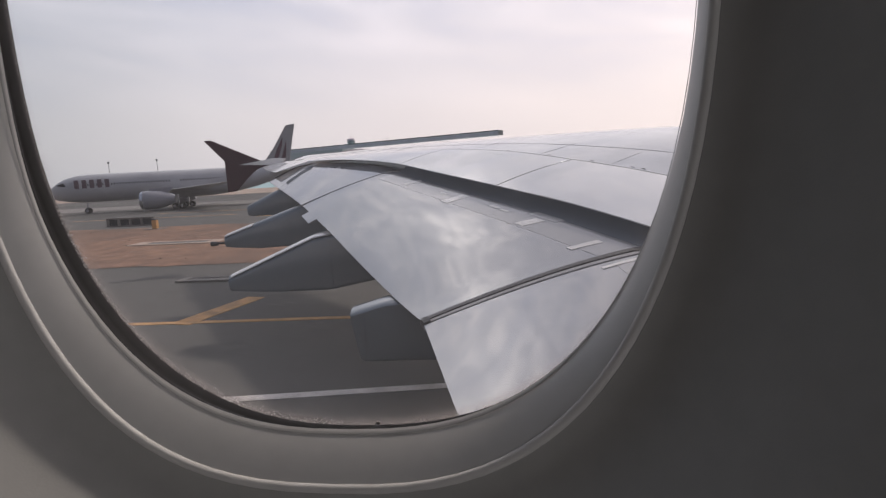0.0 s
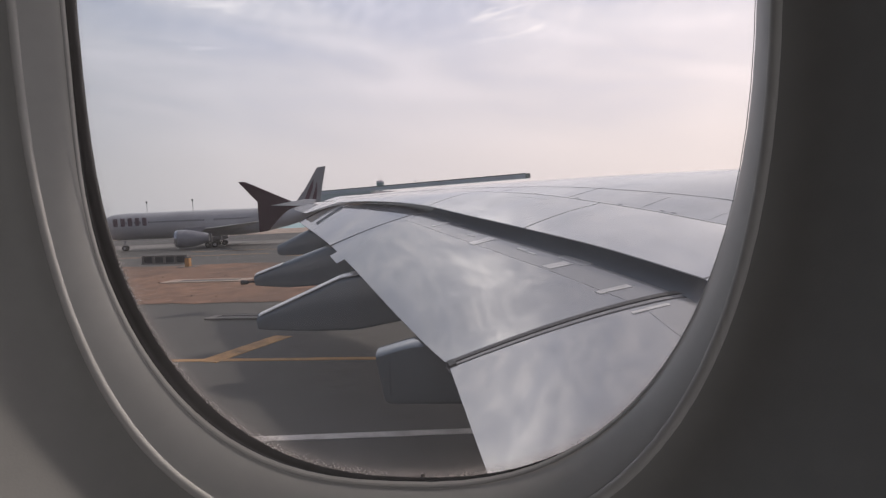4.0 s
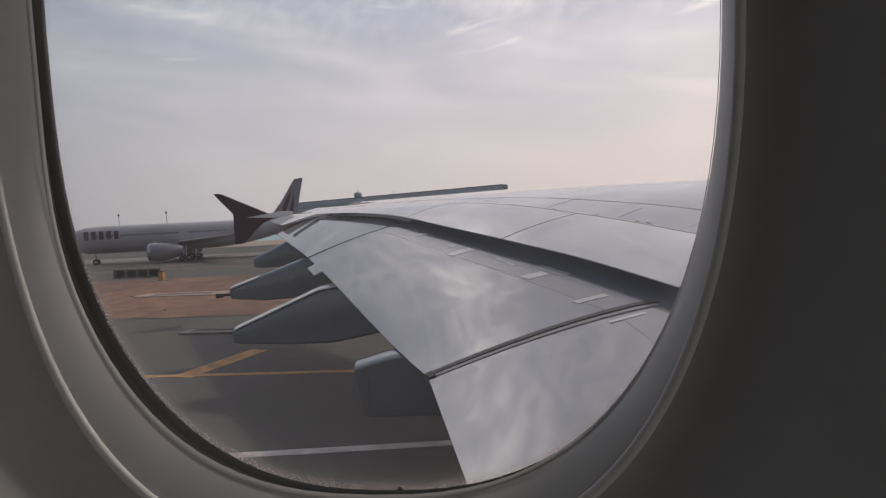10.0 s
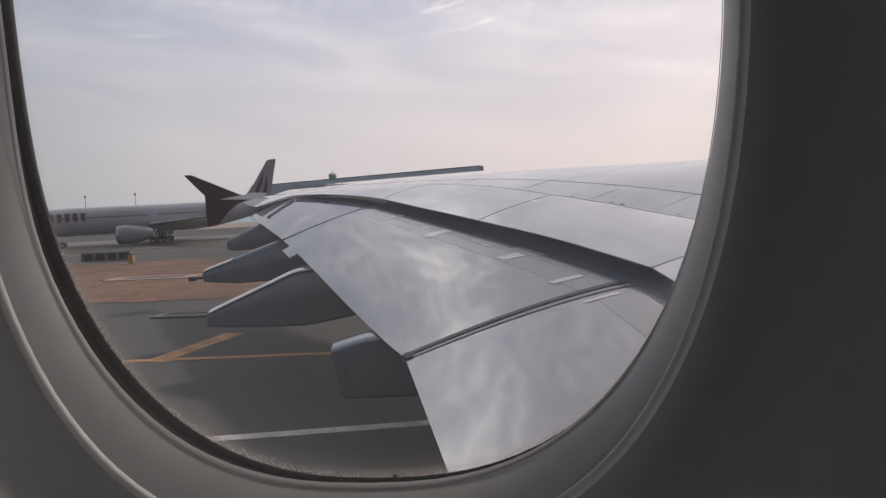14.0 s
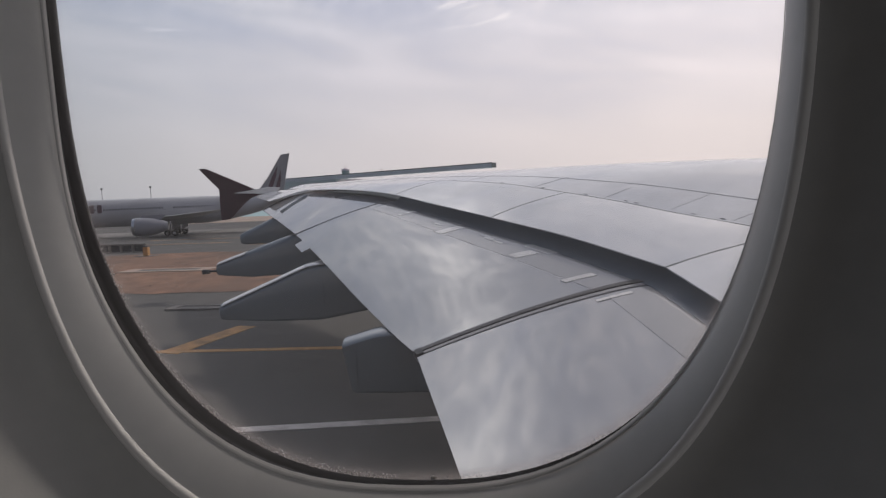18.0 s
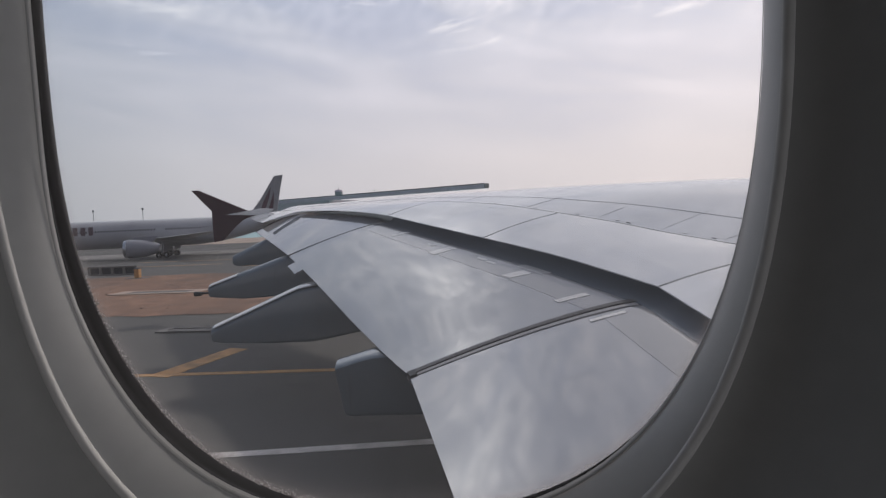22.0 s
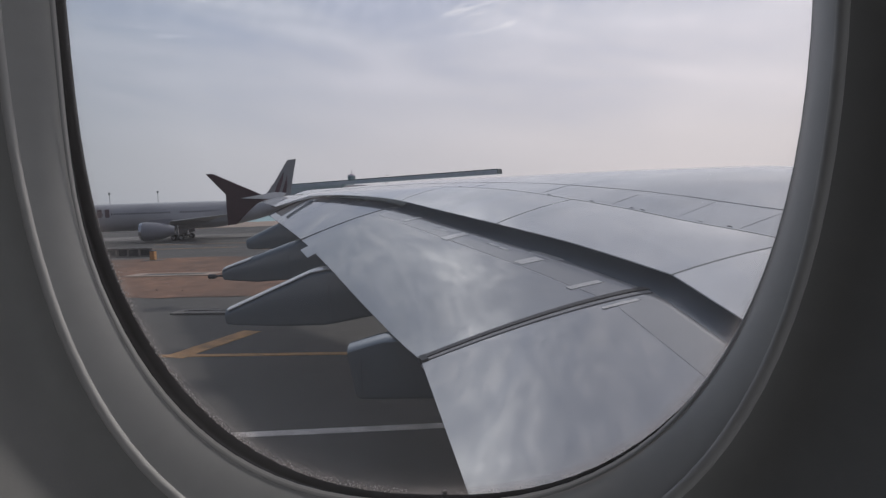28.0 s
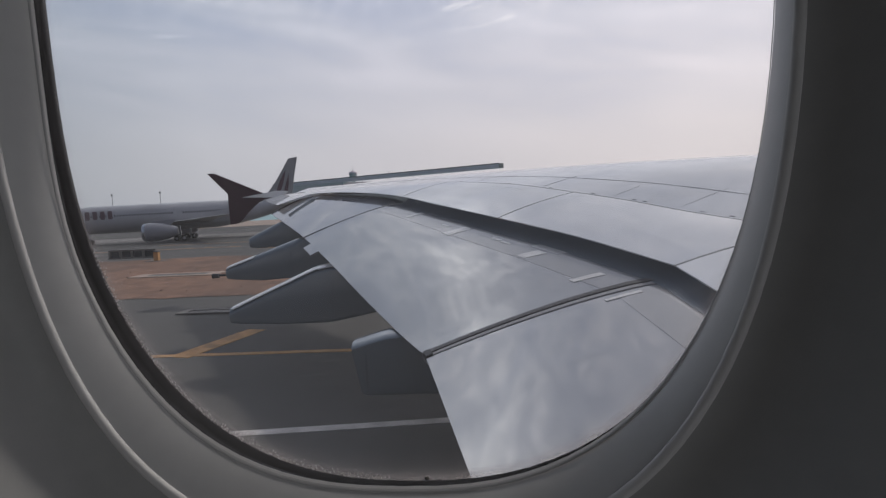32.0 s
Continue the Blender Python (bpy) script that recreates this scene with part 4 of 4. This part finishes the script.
sand_edge = (uneven((-160, 41), (-24.5, 36.6), 90, 0.22, 1) + uneven((-24.5, 36.6), (30, 34.5), 60, 0.22, 2) + [(30, 34.5), (60, 66)]
             + uneven((58, 66), (-20, 70), 50, 0.6, 3) + uneven((-20, 70), (-160, 76), 70, 0.6, 4))
sheet("sand_strip", sand_edge, GROUND + 0.03, M_SAND, "reddish brown sand strip beside the taxiway", "sand strip")


def line(name, a, b, width, mat, label, cat="marking", up=0.014):
    a, b = Vector((*a, 0)), Vector((*b, 0))
    d = (b - a).normalized()
    s = Vector((-d.y, d.x, 0)) * width / 2
    q = [a - s, b - s, b + s, a + s]
    top = [(p.x, p.y, GROUND + up) for p in q] + [(p.x, p.y, GROUND + 0.001) for p in q]
    ob = solid(name, top, [(0, 1, 2, 3), (0, 4, 5, 1), (1, 5, 6, 2), (2, 6, 7, 3), (3, 7, 4, 0)], mat)
    return tagged(ob, label, cat, kind="structure")


line("taxi_line", (-26, 21.4), (14, 20.9), 0.36, M_YELLOW, "worn yellow taxiway edge line")
line("taxi_line", (-12.15, 20.95), (-10.85, 25.5), 0.95, M_YELLOW, "worn yellow diagonal taxiway line", up=0.02)
line("edge_line", (-30, 11.0), (16, 15.6), 0.33, M_WHITE, "worn white pavement edge line")


# ---- the other airliner ----
def other_airliner(nose, tail, ground):
    n, t = Vector((*nose, 0)), Vector((*tail, 0))
    fwd = (n - t).normalized()
    length = (n - t).length
    yaw = math.degrees(math.atan2(fwd.y, fwd.x))
    root = empty("airliner", Matrix.Translation((t.x, t.y, ground)) @ pose(0, 0, 0, 0, 0, yaw))
    tagged(root, "white twin-engine airliner with maroon tail emblem taxiing on the apron", "airliner")
    k = length / 57.0
    R = 3.05
    mid = 5.45
    # body: local x from tail (0) to nose (length)
    prof = [(0.0, 0.25, 1.6), (0.04, 0.7, 1.35), (0.10, 1.35, 0.95), (0.18, 2.1, 0.55), (0.27, 2.75, 0.2), (0.36, 3.05, 0), (0.5, R, 0), (0.7, R, 0), (0.84, R, 0), (0.89, 2.9, -0.05), (0.93, 2.5, -0.2), (0.96, 1.95, -0.45), (0.985, 1.15, -0.75), (0.997, 0.45, -0.95), (1.0, 0.05, -1.0)]
    rings = []
    for s, r, up in prof:
        rings.append([Vector((s * length, r * math.cos(2 * math.pi * i / 28), mid + up + r * math.sin(2 * math.pi * i / 28))) for i in range(28)])
    solid("fuselage", *loft(rings), M_FUSE, root, smooth=True, sharp=60)
    # windows on both sides
    wm = None
    for side in (-1, 1):
        for i in range(58):
            x = length * (0.20 + 0.63 * i / 57)
            if 0.45 < i / 57 < 0.5:
                continue
            if wm is None:
                b = box_bm((-0.16, -0.05, -0.24), (0.16, 0.05, 0.24), 0.05)
                w = part("cabin_window", b, M_PORT, root)
                wm = w.data
            else:
                w = new("cabin_window", wm)
                w.parent = root
                w.matrix_parent_inverse = Matrix()
            rr = 3.05 if x / length > 0.36 else 2.1 + (x / length - 0.18) / 0.18 * 0.95
            zz = 0.75
            up = 0 if x / length > 0.36 else 0.55 * (0.36 - x / length) / 0.18
            w.location = (x, side * math.sqrt(max(0.1, rr * rr - (zz - up) ** 2)), mid + zz)
    # cockpit glazing
    for side in (-1, 1):
        b = prism_bm([(0.915, 0.55), (0.945, 0.75), (0.958, 0.95), (0.925, 1.35)], lambda p: Vector((p[0] * length, side * (3.35 - (p[0] - 0.9) * 28), mid + p[1])), lambda p: Vector((p[0] * length, side * (2.1 - (p[0] - 0.9) * 28), mid + p[1])))
        part("cockpit_window", b, M_WINDOW, root)
    # wings, tailplanes, fin
    def airfoil(rx, ry, rz, chord, thick):
        pts = []
        for i in range(12):
            a = 2 * math.pi * i / 12
            pts.append(Vector((rx + chord * (0.5 + 0.5 * math.cos(a)), ry, rz + thick * chord * math.sin(a) * (0.55 + 0.45 * math.cos(a)))))
        return pts
    for side in (-1, 1):
        st = [(2.0, 0.37, 11.5, -1.5), (9.5, 0.325, 6.6, -1.0), (20, 0.245, 3.6, -0.45), (28, 0.165, 1.7, 0.0), (29.6, 0.135, 0.7, 0.3)]
        solid("wing", *loft([airfoil(x * length, side * y, mid + z, c, 0.045) for y, x, c, z in st]), M_FUSE, root, smooth=True, sharp=50)
        st = [(0.8, 0.02, 5.6, 1.3), (9.6, -0.055, 2.2, 2.0)]
        solid("tailplane", *loft([airfoil(x * length, side * y, mid + z, c, 0.05) for y, x, c, z in st]), M_FUSE, root, smooth=True, sharp=50)
        # engine
        ex, ey, ez = 0.56 * length, side * 9.6, 2.35
        rg = []
        for x, r in ((-4.6, 0.8), (-3.4, 1.3), (-1.8, 1.78), (0, 1.95), (1.5, 1.92), (2.1, 1.76), (2.0, 1.6), (0.6, 1.5)):
            rg.append([Vector((ex + x, ey + r * math.cos(2 * math.pi * i / 24), ez + r * math.sin(2 * math.pi * i / 24))) for i in range(24)])
        en = solid("engine", *loft(rg, caps=(True, True)), M_ENGINE, root, smooth=True, sharp=60)
        rg = [[Vector((ex + x, ey + r * math.cos(2 * math.pi * i / 24), ez + r * math.sin(2 * math.pi * i / 24))) for i in range(24)] for x, r in ((1.5, 1.93), (2.15, 1.78), (2.2, 1.7), (2.05, 1.6))]
        solid("intake_lip", *loft(rg, caps=(False, False)), M_METAL, en, "bright metal intake lip", smooth=True)
        fan = bmesh.new()
        bmesh.ops.create_cone(fan, cap_ends=True, segments=24, radius1=1.52, radius2=1.5, depth=0.1, matrix=pose(ex + 0.72, ey, ez, 0, 90, 0))
        part("fan", fan, M_WINDOW, en, "dark fan inside the intake")
        part("pylon", prism_bm([(-3.0, 1.1), (1.0, 1.5), (0.2, 2.4), (-4.5, 2.5)], lambda p: Vector((ex + p[0], ey - 0.22, ez + p[1])), lambda p: Vector((ex + p[0], ey + 0.22, ez + p[1])), 0.05), M_ENGINE, root)
    fin = [(0.165, 2.2), (0.10, 6.4), (0.035, 12.0), (-0.004, 12.3), (0.012, 8.5), (0.035, 2.2)]
    part("tail_fin", prism_bm([(x * length, mid + z) for x, z in fin], lambda p: Vector((p[0], -0.28 * (1 - 0.06 * (p[1] - mid)), p[1])), lambda p: Vector((p[0], 0.28 * (1 - 0.06 * (p[1] - mid)), p[1])), 0.08), M_FIN, root, "grey tail fin")
    for em in ([(0.098, 4.2), (0.080, 6.6), (0.051, 9.4), (0.058, 7.2), (0.072, 5.2), (0.082, 4.2)],
               [(0.066, 4.2), (0.052, 6.2), (0.038, 8.6), (0.040, 6.4), (0.046, 4.2)]):
        for side in (-1, 1):
            part("tail_emblem", prism_bm([(x * length, mid + z) for x, z in em], lambda p: Vector((p[0], side * 0.255, p[1])), lambda p: Vector((p[0], side * 0.30, p[1]))), M_EMBLEM, root, "maroon emblem")
    # airline title as plain bars, with a smaller line of bars behind it
    for i in range(5):
        for side in (-1, 1):
            x = length * (0.872 - 0.0285 * i)
            part("title_bar", box_bm((x - 0.45, side * 2.99 - 0.06, mid + 0.05), (x + 0.45, side * 2.99 + 0.06, mid + 1.85), 0.04), M_TITLE, root, "dark maroon title bar")
    # wheels
    for x, ys in ((0.86, (0,)), (0.485, (-4.9, 4.9))):
        for y in ys:
            g = part("gear_strut", box_bm((x * length - 0.16, y - 0.16, 0.6), (x * length + 0.16, y + 0.16, mid - 2.2), 0.05), M_METAL, root)
            for dx in ((0,) if x > 0.8 else (-0.75, 0.75)):
                for dy in (-0.45, 0.45):
                    wb = bmesh.new()
                    bmesh.ops.create_cone(wb, cap_ends=True, segments=20, radius1=0.62, radius2=0.62, depth=0.42, matrix=pose(x * length + dx, y + dy, 0.62, 90, 0, 0))
                    bmesh.ops.bevel(wb, geom=wb.edges[:], offset=0.06, segments=1, affect="EDGES")
                    wheel = part("wheel", wb, M_TYRE, root, smooth=True)
                    rim = bmesh.new()
                    bmesh.ops.create_cone(rim, cap_ends=True, segments=16, radius1=0.30, radius2=0.30, depth=0.45, matrix=pose(x * length + dx, y + dy, 0.62, 90, 0, 0))
                    part("rim", rim, M_METAL, wheel, "pale metal wheel rim")
    return root


other_airliner((-94.3, 118.0), (-43.5, 132.5), GROUND)

# ---- far buildings ----
hangar = empty("hangar", Matrix.Translation((-100, 500, GROUND)))
tagged(hangar, "long pale grey hangar with an open canopy under its roof band", "hangar")


def along(a, b, z0, z1, depth, name, mat, parent, label=""):
    a, b = Vector((*a, 0)), Vector((*b, 0))
    d = (b - a).normalized()
    s = Vector((-d.y, d.x, 0)) * depth
    o = parent.matrix_world.translation
    q = [a, b, b + s, a + s]
    v = [Vector((p.x, p.y, GROUND + z)) - o for z in (z0, z1) for p in q]
    f = [(0, 1, 5, 4), (1, 2, 6, 5), (2, 3, 7, 6), (3, 0, 4, 7), (4, 5, 6, 7), (3, 2, 1, 0)]
    return solid(name, v, f, mat, parent, label)


HA, HB = Vector((-205.0, 552.0)), Vector((11.2, 429.0))
h_way = (HB - HA).normalized()
h_out = Vector((h_way.y, -h_way.x))
h_mid = HA + h_way * 92
along(HA, h_mid, 0, 27.6, 60, "wall", M_HANGAR, hangar, "pale grey clad hangar wall")
along(HA - h_way * 1.5 + h_out * 1.2, HB + h_way * 1.5 + h_out * 1.2, 27.6, 31.2, 7, "roof", M_ROOF, hangar, "deep grey roof band")
# thin flashing along the roof's edges
along(HA - h_way * 1.7 + h_out * 1.5, HB + h_way * 1.7 + h_out * 1.5, 30.7, 31.35, 0.28, "flashing", M_FAR, hangar, "dark metal flashing")
along(HB + h_way * 1.52 + h_out * 1.2, HB + h_way * 1.8 + h_out * 1.2, 27.6, 31.2, 7, "end_cap", M_FAR, hangar, "dark end cap of the roof band")
for i in range(3):
    p = HA + h_way * (5 + 29.5 * i) + h_out * 0.4
    along(p, p + h_way * 25, 0, 21.5 if i % 3 else 19.0, 0.38, "door", M_CLAD if i % 2 else M_ROOF, hangar, "tall sliding hangar door")
# open bays stand on slim columns under the roof band
for i in range(4):
    p = HA + h_way * (112 + 28 * i) - h_out * 3
    along(p, p + h_way * 0.32, 0, 27.6, 0.32, "column", M_HANGAR, hangar, "slim steel column")


def lattice_mast(x, y, h, label):
    root = empty("light_mast", Matrix.Translation((x, y, GROUND)))
    tagged(root, label, "mast", "distant masts")
    part("pole", prism_bm([(-0.5, -0.5), (0.5, -0.5), (0.5, 0.5), (-0.5, 0.5)], lambda p: Vector((p[0], p[1], 0)), lambda p: Vector((p[0] * 0.4, p[1] * 0.4, h))), M_FAR, root)
    part("lamp_head", box_bm((-1.3, -0.8, h - 1.8), (1.3, 0.8, h + 1.2), 0.3), M_FAR, root)
    return root


for x, y, h in ((-244, 1480, 90), (-166, 1480, 83), (-562, 830, 42), (-486, 830, 42)):
    lattice_mast(x, y, h, "thin floodlight mast standing far off in the haze")


def control_tower(x, y, h):
    root = empty("control_tower", Matrix.Translation((x, y, GROUND)))
    tagged(root, "distant grey control tower with a wide glazed cab", "control tower")

    def ring(r, z, n=16):
        return [Vector((r * math.cos(2 * math.pi * i / n), r * math.sin(2 * math.pi * i / n), z)) for i in range(n)]
    solid("shaft", *loft([ring(7.5, 0), ring(5.5, h * 0.5), ring(5.0, h * 0.74)]), M_TOWER, root, smooth=True)
    solid("cab", *loft([ring(5.0, h * 0.72), ring(9.0, h * 0.8), ring(10.5, h * 0.9), ring(9.5, h * 0.93)]), M_TOWER, root, smooth=True)
    solid("roof", *loft([ring(10.8, h * 0.93), ring(9.5, h * 0.97), ring(2.0, h)]), M_ROOF, root)
    solid("aerial", *loft([ring(0.6, h, 6), ring(0.3, h * 1.12, 6)]), M_TOWER, root)


control_tower(-338, 1480, 97)


def low_building(name, a, b, h, depth, label, cat="building"):
    root = empty(name, Matrix.Translation((a[0], a[1], GROUND)))
    tagged(root, label, cat)
    along(a, b, 0, h, depth, "wall", M_HANGAR if "pale" in label else M_FAR, root)
    along((a[0] - 0.4, a[1] - 0.5), (b[0] + 0.4, b[1] - 0.5), h + 0.02, h + 0.9, depth + 1, "roof", M_ROOF, root)
    n = 9
    for i in range(n):
        f0, f1 = (i + 0.25) / n, (i + 0.75) / n
        p = (a[0] + (b[0] - a[0]) * f0, a[1] + (b[1] - a[1]) * f0 - 0.12)
        q = (a[0] + (b[0] - a[0]) * f1, a[1] + (b[1] - a[1]) * f1 - 0.12)
        along(p, q, h * 0.45, h * 0.7, 0.1, "window", M_WINDOW, root)


low_building("terminal_building", (-470, 655), (-330, 640), 9.5, 30, "long low grey terminal building beyond the shore")
low_building("service_building", (-640, 700), (-560, 690), 8.5, 25, "low grey service building in the haze")
# low dark spit of land on the horizon
isl = [Vector((-2300 + 60 * i, 2350 + 40 * math.sin(i * 1.7), GROUND)) for i in range(36)]
iv, jf = [], []
for i, p in enumerate(isl):
    hh = 5 + 7 * abs(math.sin(i * 0.9)) * abs(math.sin(i * 0.37 + 1))
    iv += [p, p + Vector((0, 12, hh)), p + Vector((0, 140, 0))]
for i in range(len(isl) - 1):
    o = 3 * i
    jf += [(o, o + 3, o + 4, o + 1), (o + 1, o + 4, o + 5, o + 2)]
tagged(solid("headland", iv, jf, M_FAR), "low dark spit of land on the sea horizon", "headland", kind="structure")

# small things on the airfield
def marker(x, y):
    root = empty("taxi_marker", Matrix.Translation((x, y, GROUND)))
    tagged(root, "small yellow box marker on a concrete pad", "marker", "taxiway markers")
    part("pad", box_bm((-1.3, -0.7, 0), (1.3, 0.7, 0.08), 0.02), M_CONCRETE, root)
    part("box", box_bm((-0.3, -0.3, 0.08), (0.3, 0.3, 1.15), 0.05), M_YELLOW, root)
    part("cap", box_bm((-0.34, -0.34, 1.15), (0.34, 0.34, 1.25), 0.03), M_DARK, root)


stone_rng = random.Random(11)
sv2, sf2 = [], []
for i in range(170):
    x, y = stone_rng.uniform(-70, 5), stone_rng.uniform(38.5, 68)
    r = stone_rng.uniform(0.04, 0.14)
    o = len(sv2)
    for k in range(6):
        a = math.pi * k / 3
        q = r * stone_rng.uniform(0.7, 1.3)
        sv2.append(Vector((x + q * math.cos(a), y + q * math.sin(a), GROUND + 0.025)))
    sv2.append(Vector((x, y, GROUND + 0.03 + r * stone_rng.uniform(0.4, 0.9))))
    sf2 += [(o + k, o + (k + 1) % 6, o + 6) for k in range(6)]
tagged(solid("stones", sv2, sf2, M_CLOD), "small dark clods and stones scattered over the sand", "stones", kind="stuff")


def barrier(x, y, yaw):
    root = empty("drain_barrier", Matrix.Translation((x, y, GROUND)) @ pose(0, 0, 0, 0, 0, yaw))
    tagged(root, "low grey slatted concrete barrier beside the sand strip", "barrier")
    part("base", box_bm((-3.6, -0.4, 0), (3.6, 0.4, 0.12), 0.03), M_CONCRETE, root)
    part("rail", box_bm((-3.6, -0.16, 1.0), (3.6, 0.16, 1.2), 0.03), M_CONCRETE, root)
    part("backing", box_bm((-3.5, 0.02, 0.12), (3.5, 0.1, 1.0)), M_DARK, root)
    for i in range(5):
        part("post", box_bm((-3.6 + 1.725 * i, -0.2, 0.12), (-3.3 + 1.725 * i, 0.15, 1.0), 0.02), M_CONCRETE, root)


marker(-41.0, 68.0)
barrier(-49.0, 75.5, -4)
def drain(cx, cy, w, d, yaw, label):
    root = empty("drain_cover", Matrix.Translation((cx, cy, GROUND + 0.03)) @ pose(0, 0, 0, 0, 0, yaw))
    tagged(root, label, "drain cover", "drain covers")
    k = 0.55
    tone = M_BEACH if w > 3 else M_CONCRETE
    for lo, hi in (((-w, -d), (w, -d * k)), ((-w, d * k), (w, d)), ((-w, -d * k), (-w * 0.72, d * k)), ((w * 0.72, -d * k), (w, d * k))):
        part("kerb", box_bm((lo[0], lo[1], 0), (hi[0], hi[1], 0.07)), tone, root, "pale concrete kerb")
    part("grate", box_bm((-w * 0.72, -d * k, 0), (w * 0.72, d * k, 0.03)), M_CONCRETE, root, "dull metal grate")


drain(-28.6, 50.6, 4.3, 1.25, -4, "pale concrete drain surround in the reddish sand strip")
drain(-15.5, 30.6, 1.9, 0.6, -3, "pale concrete drain surround beside the taxiway")
for a, b in (((-70, 92), (-40, 90)), ((-34, 83), (-20, 82)), ((-62, 104), (-25, 101))):
    line("taxi_line", a, b, 0.5, M_YELLOW, "thin worn yellow taxiway line")
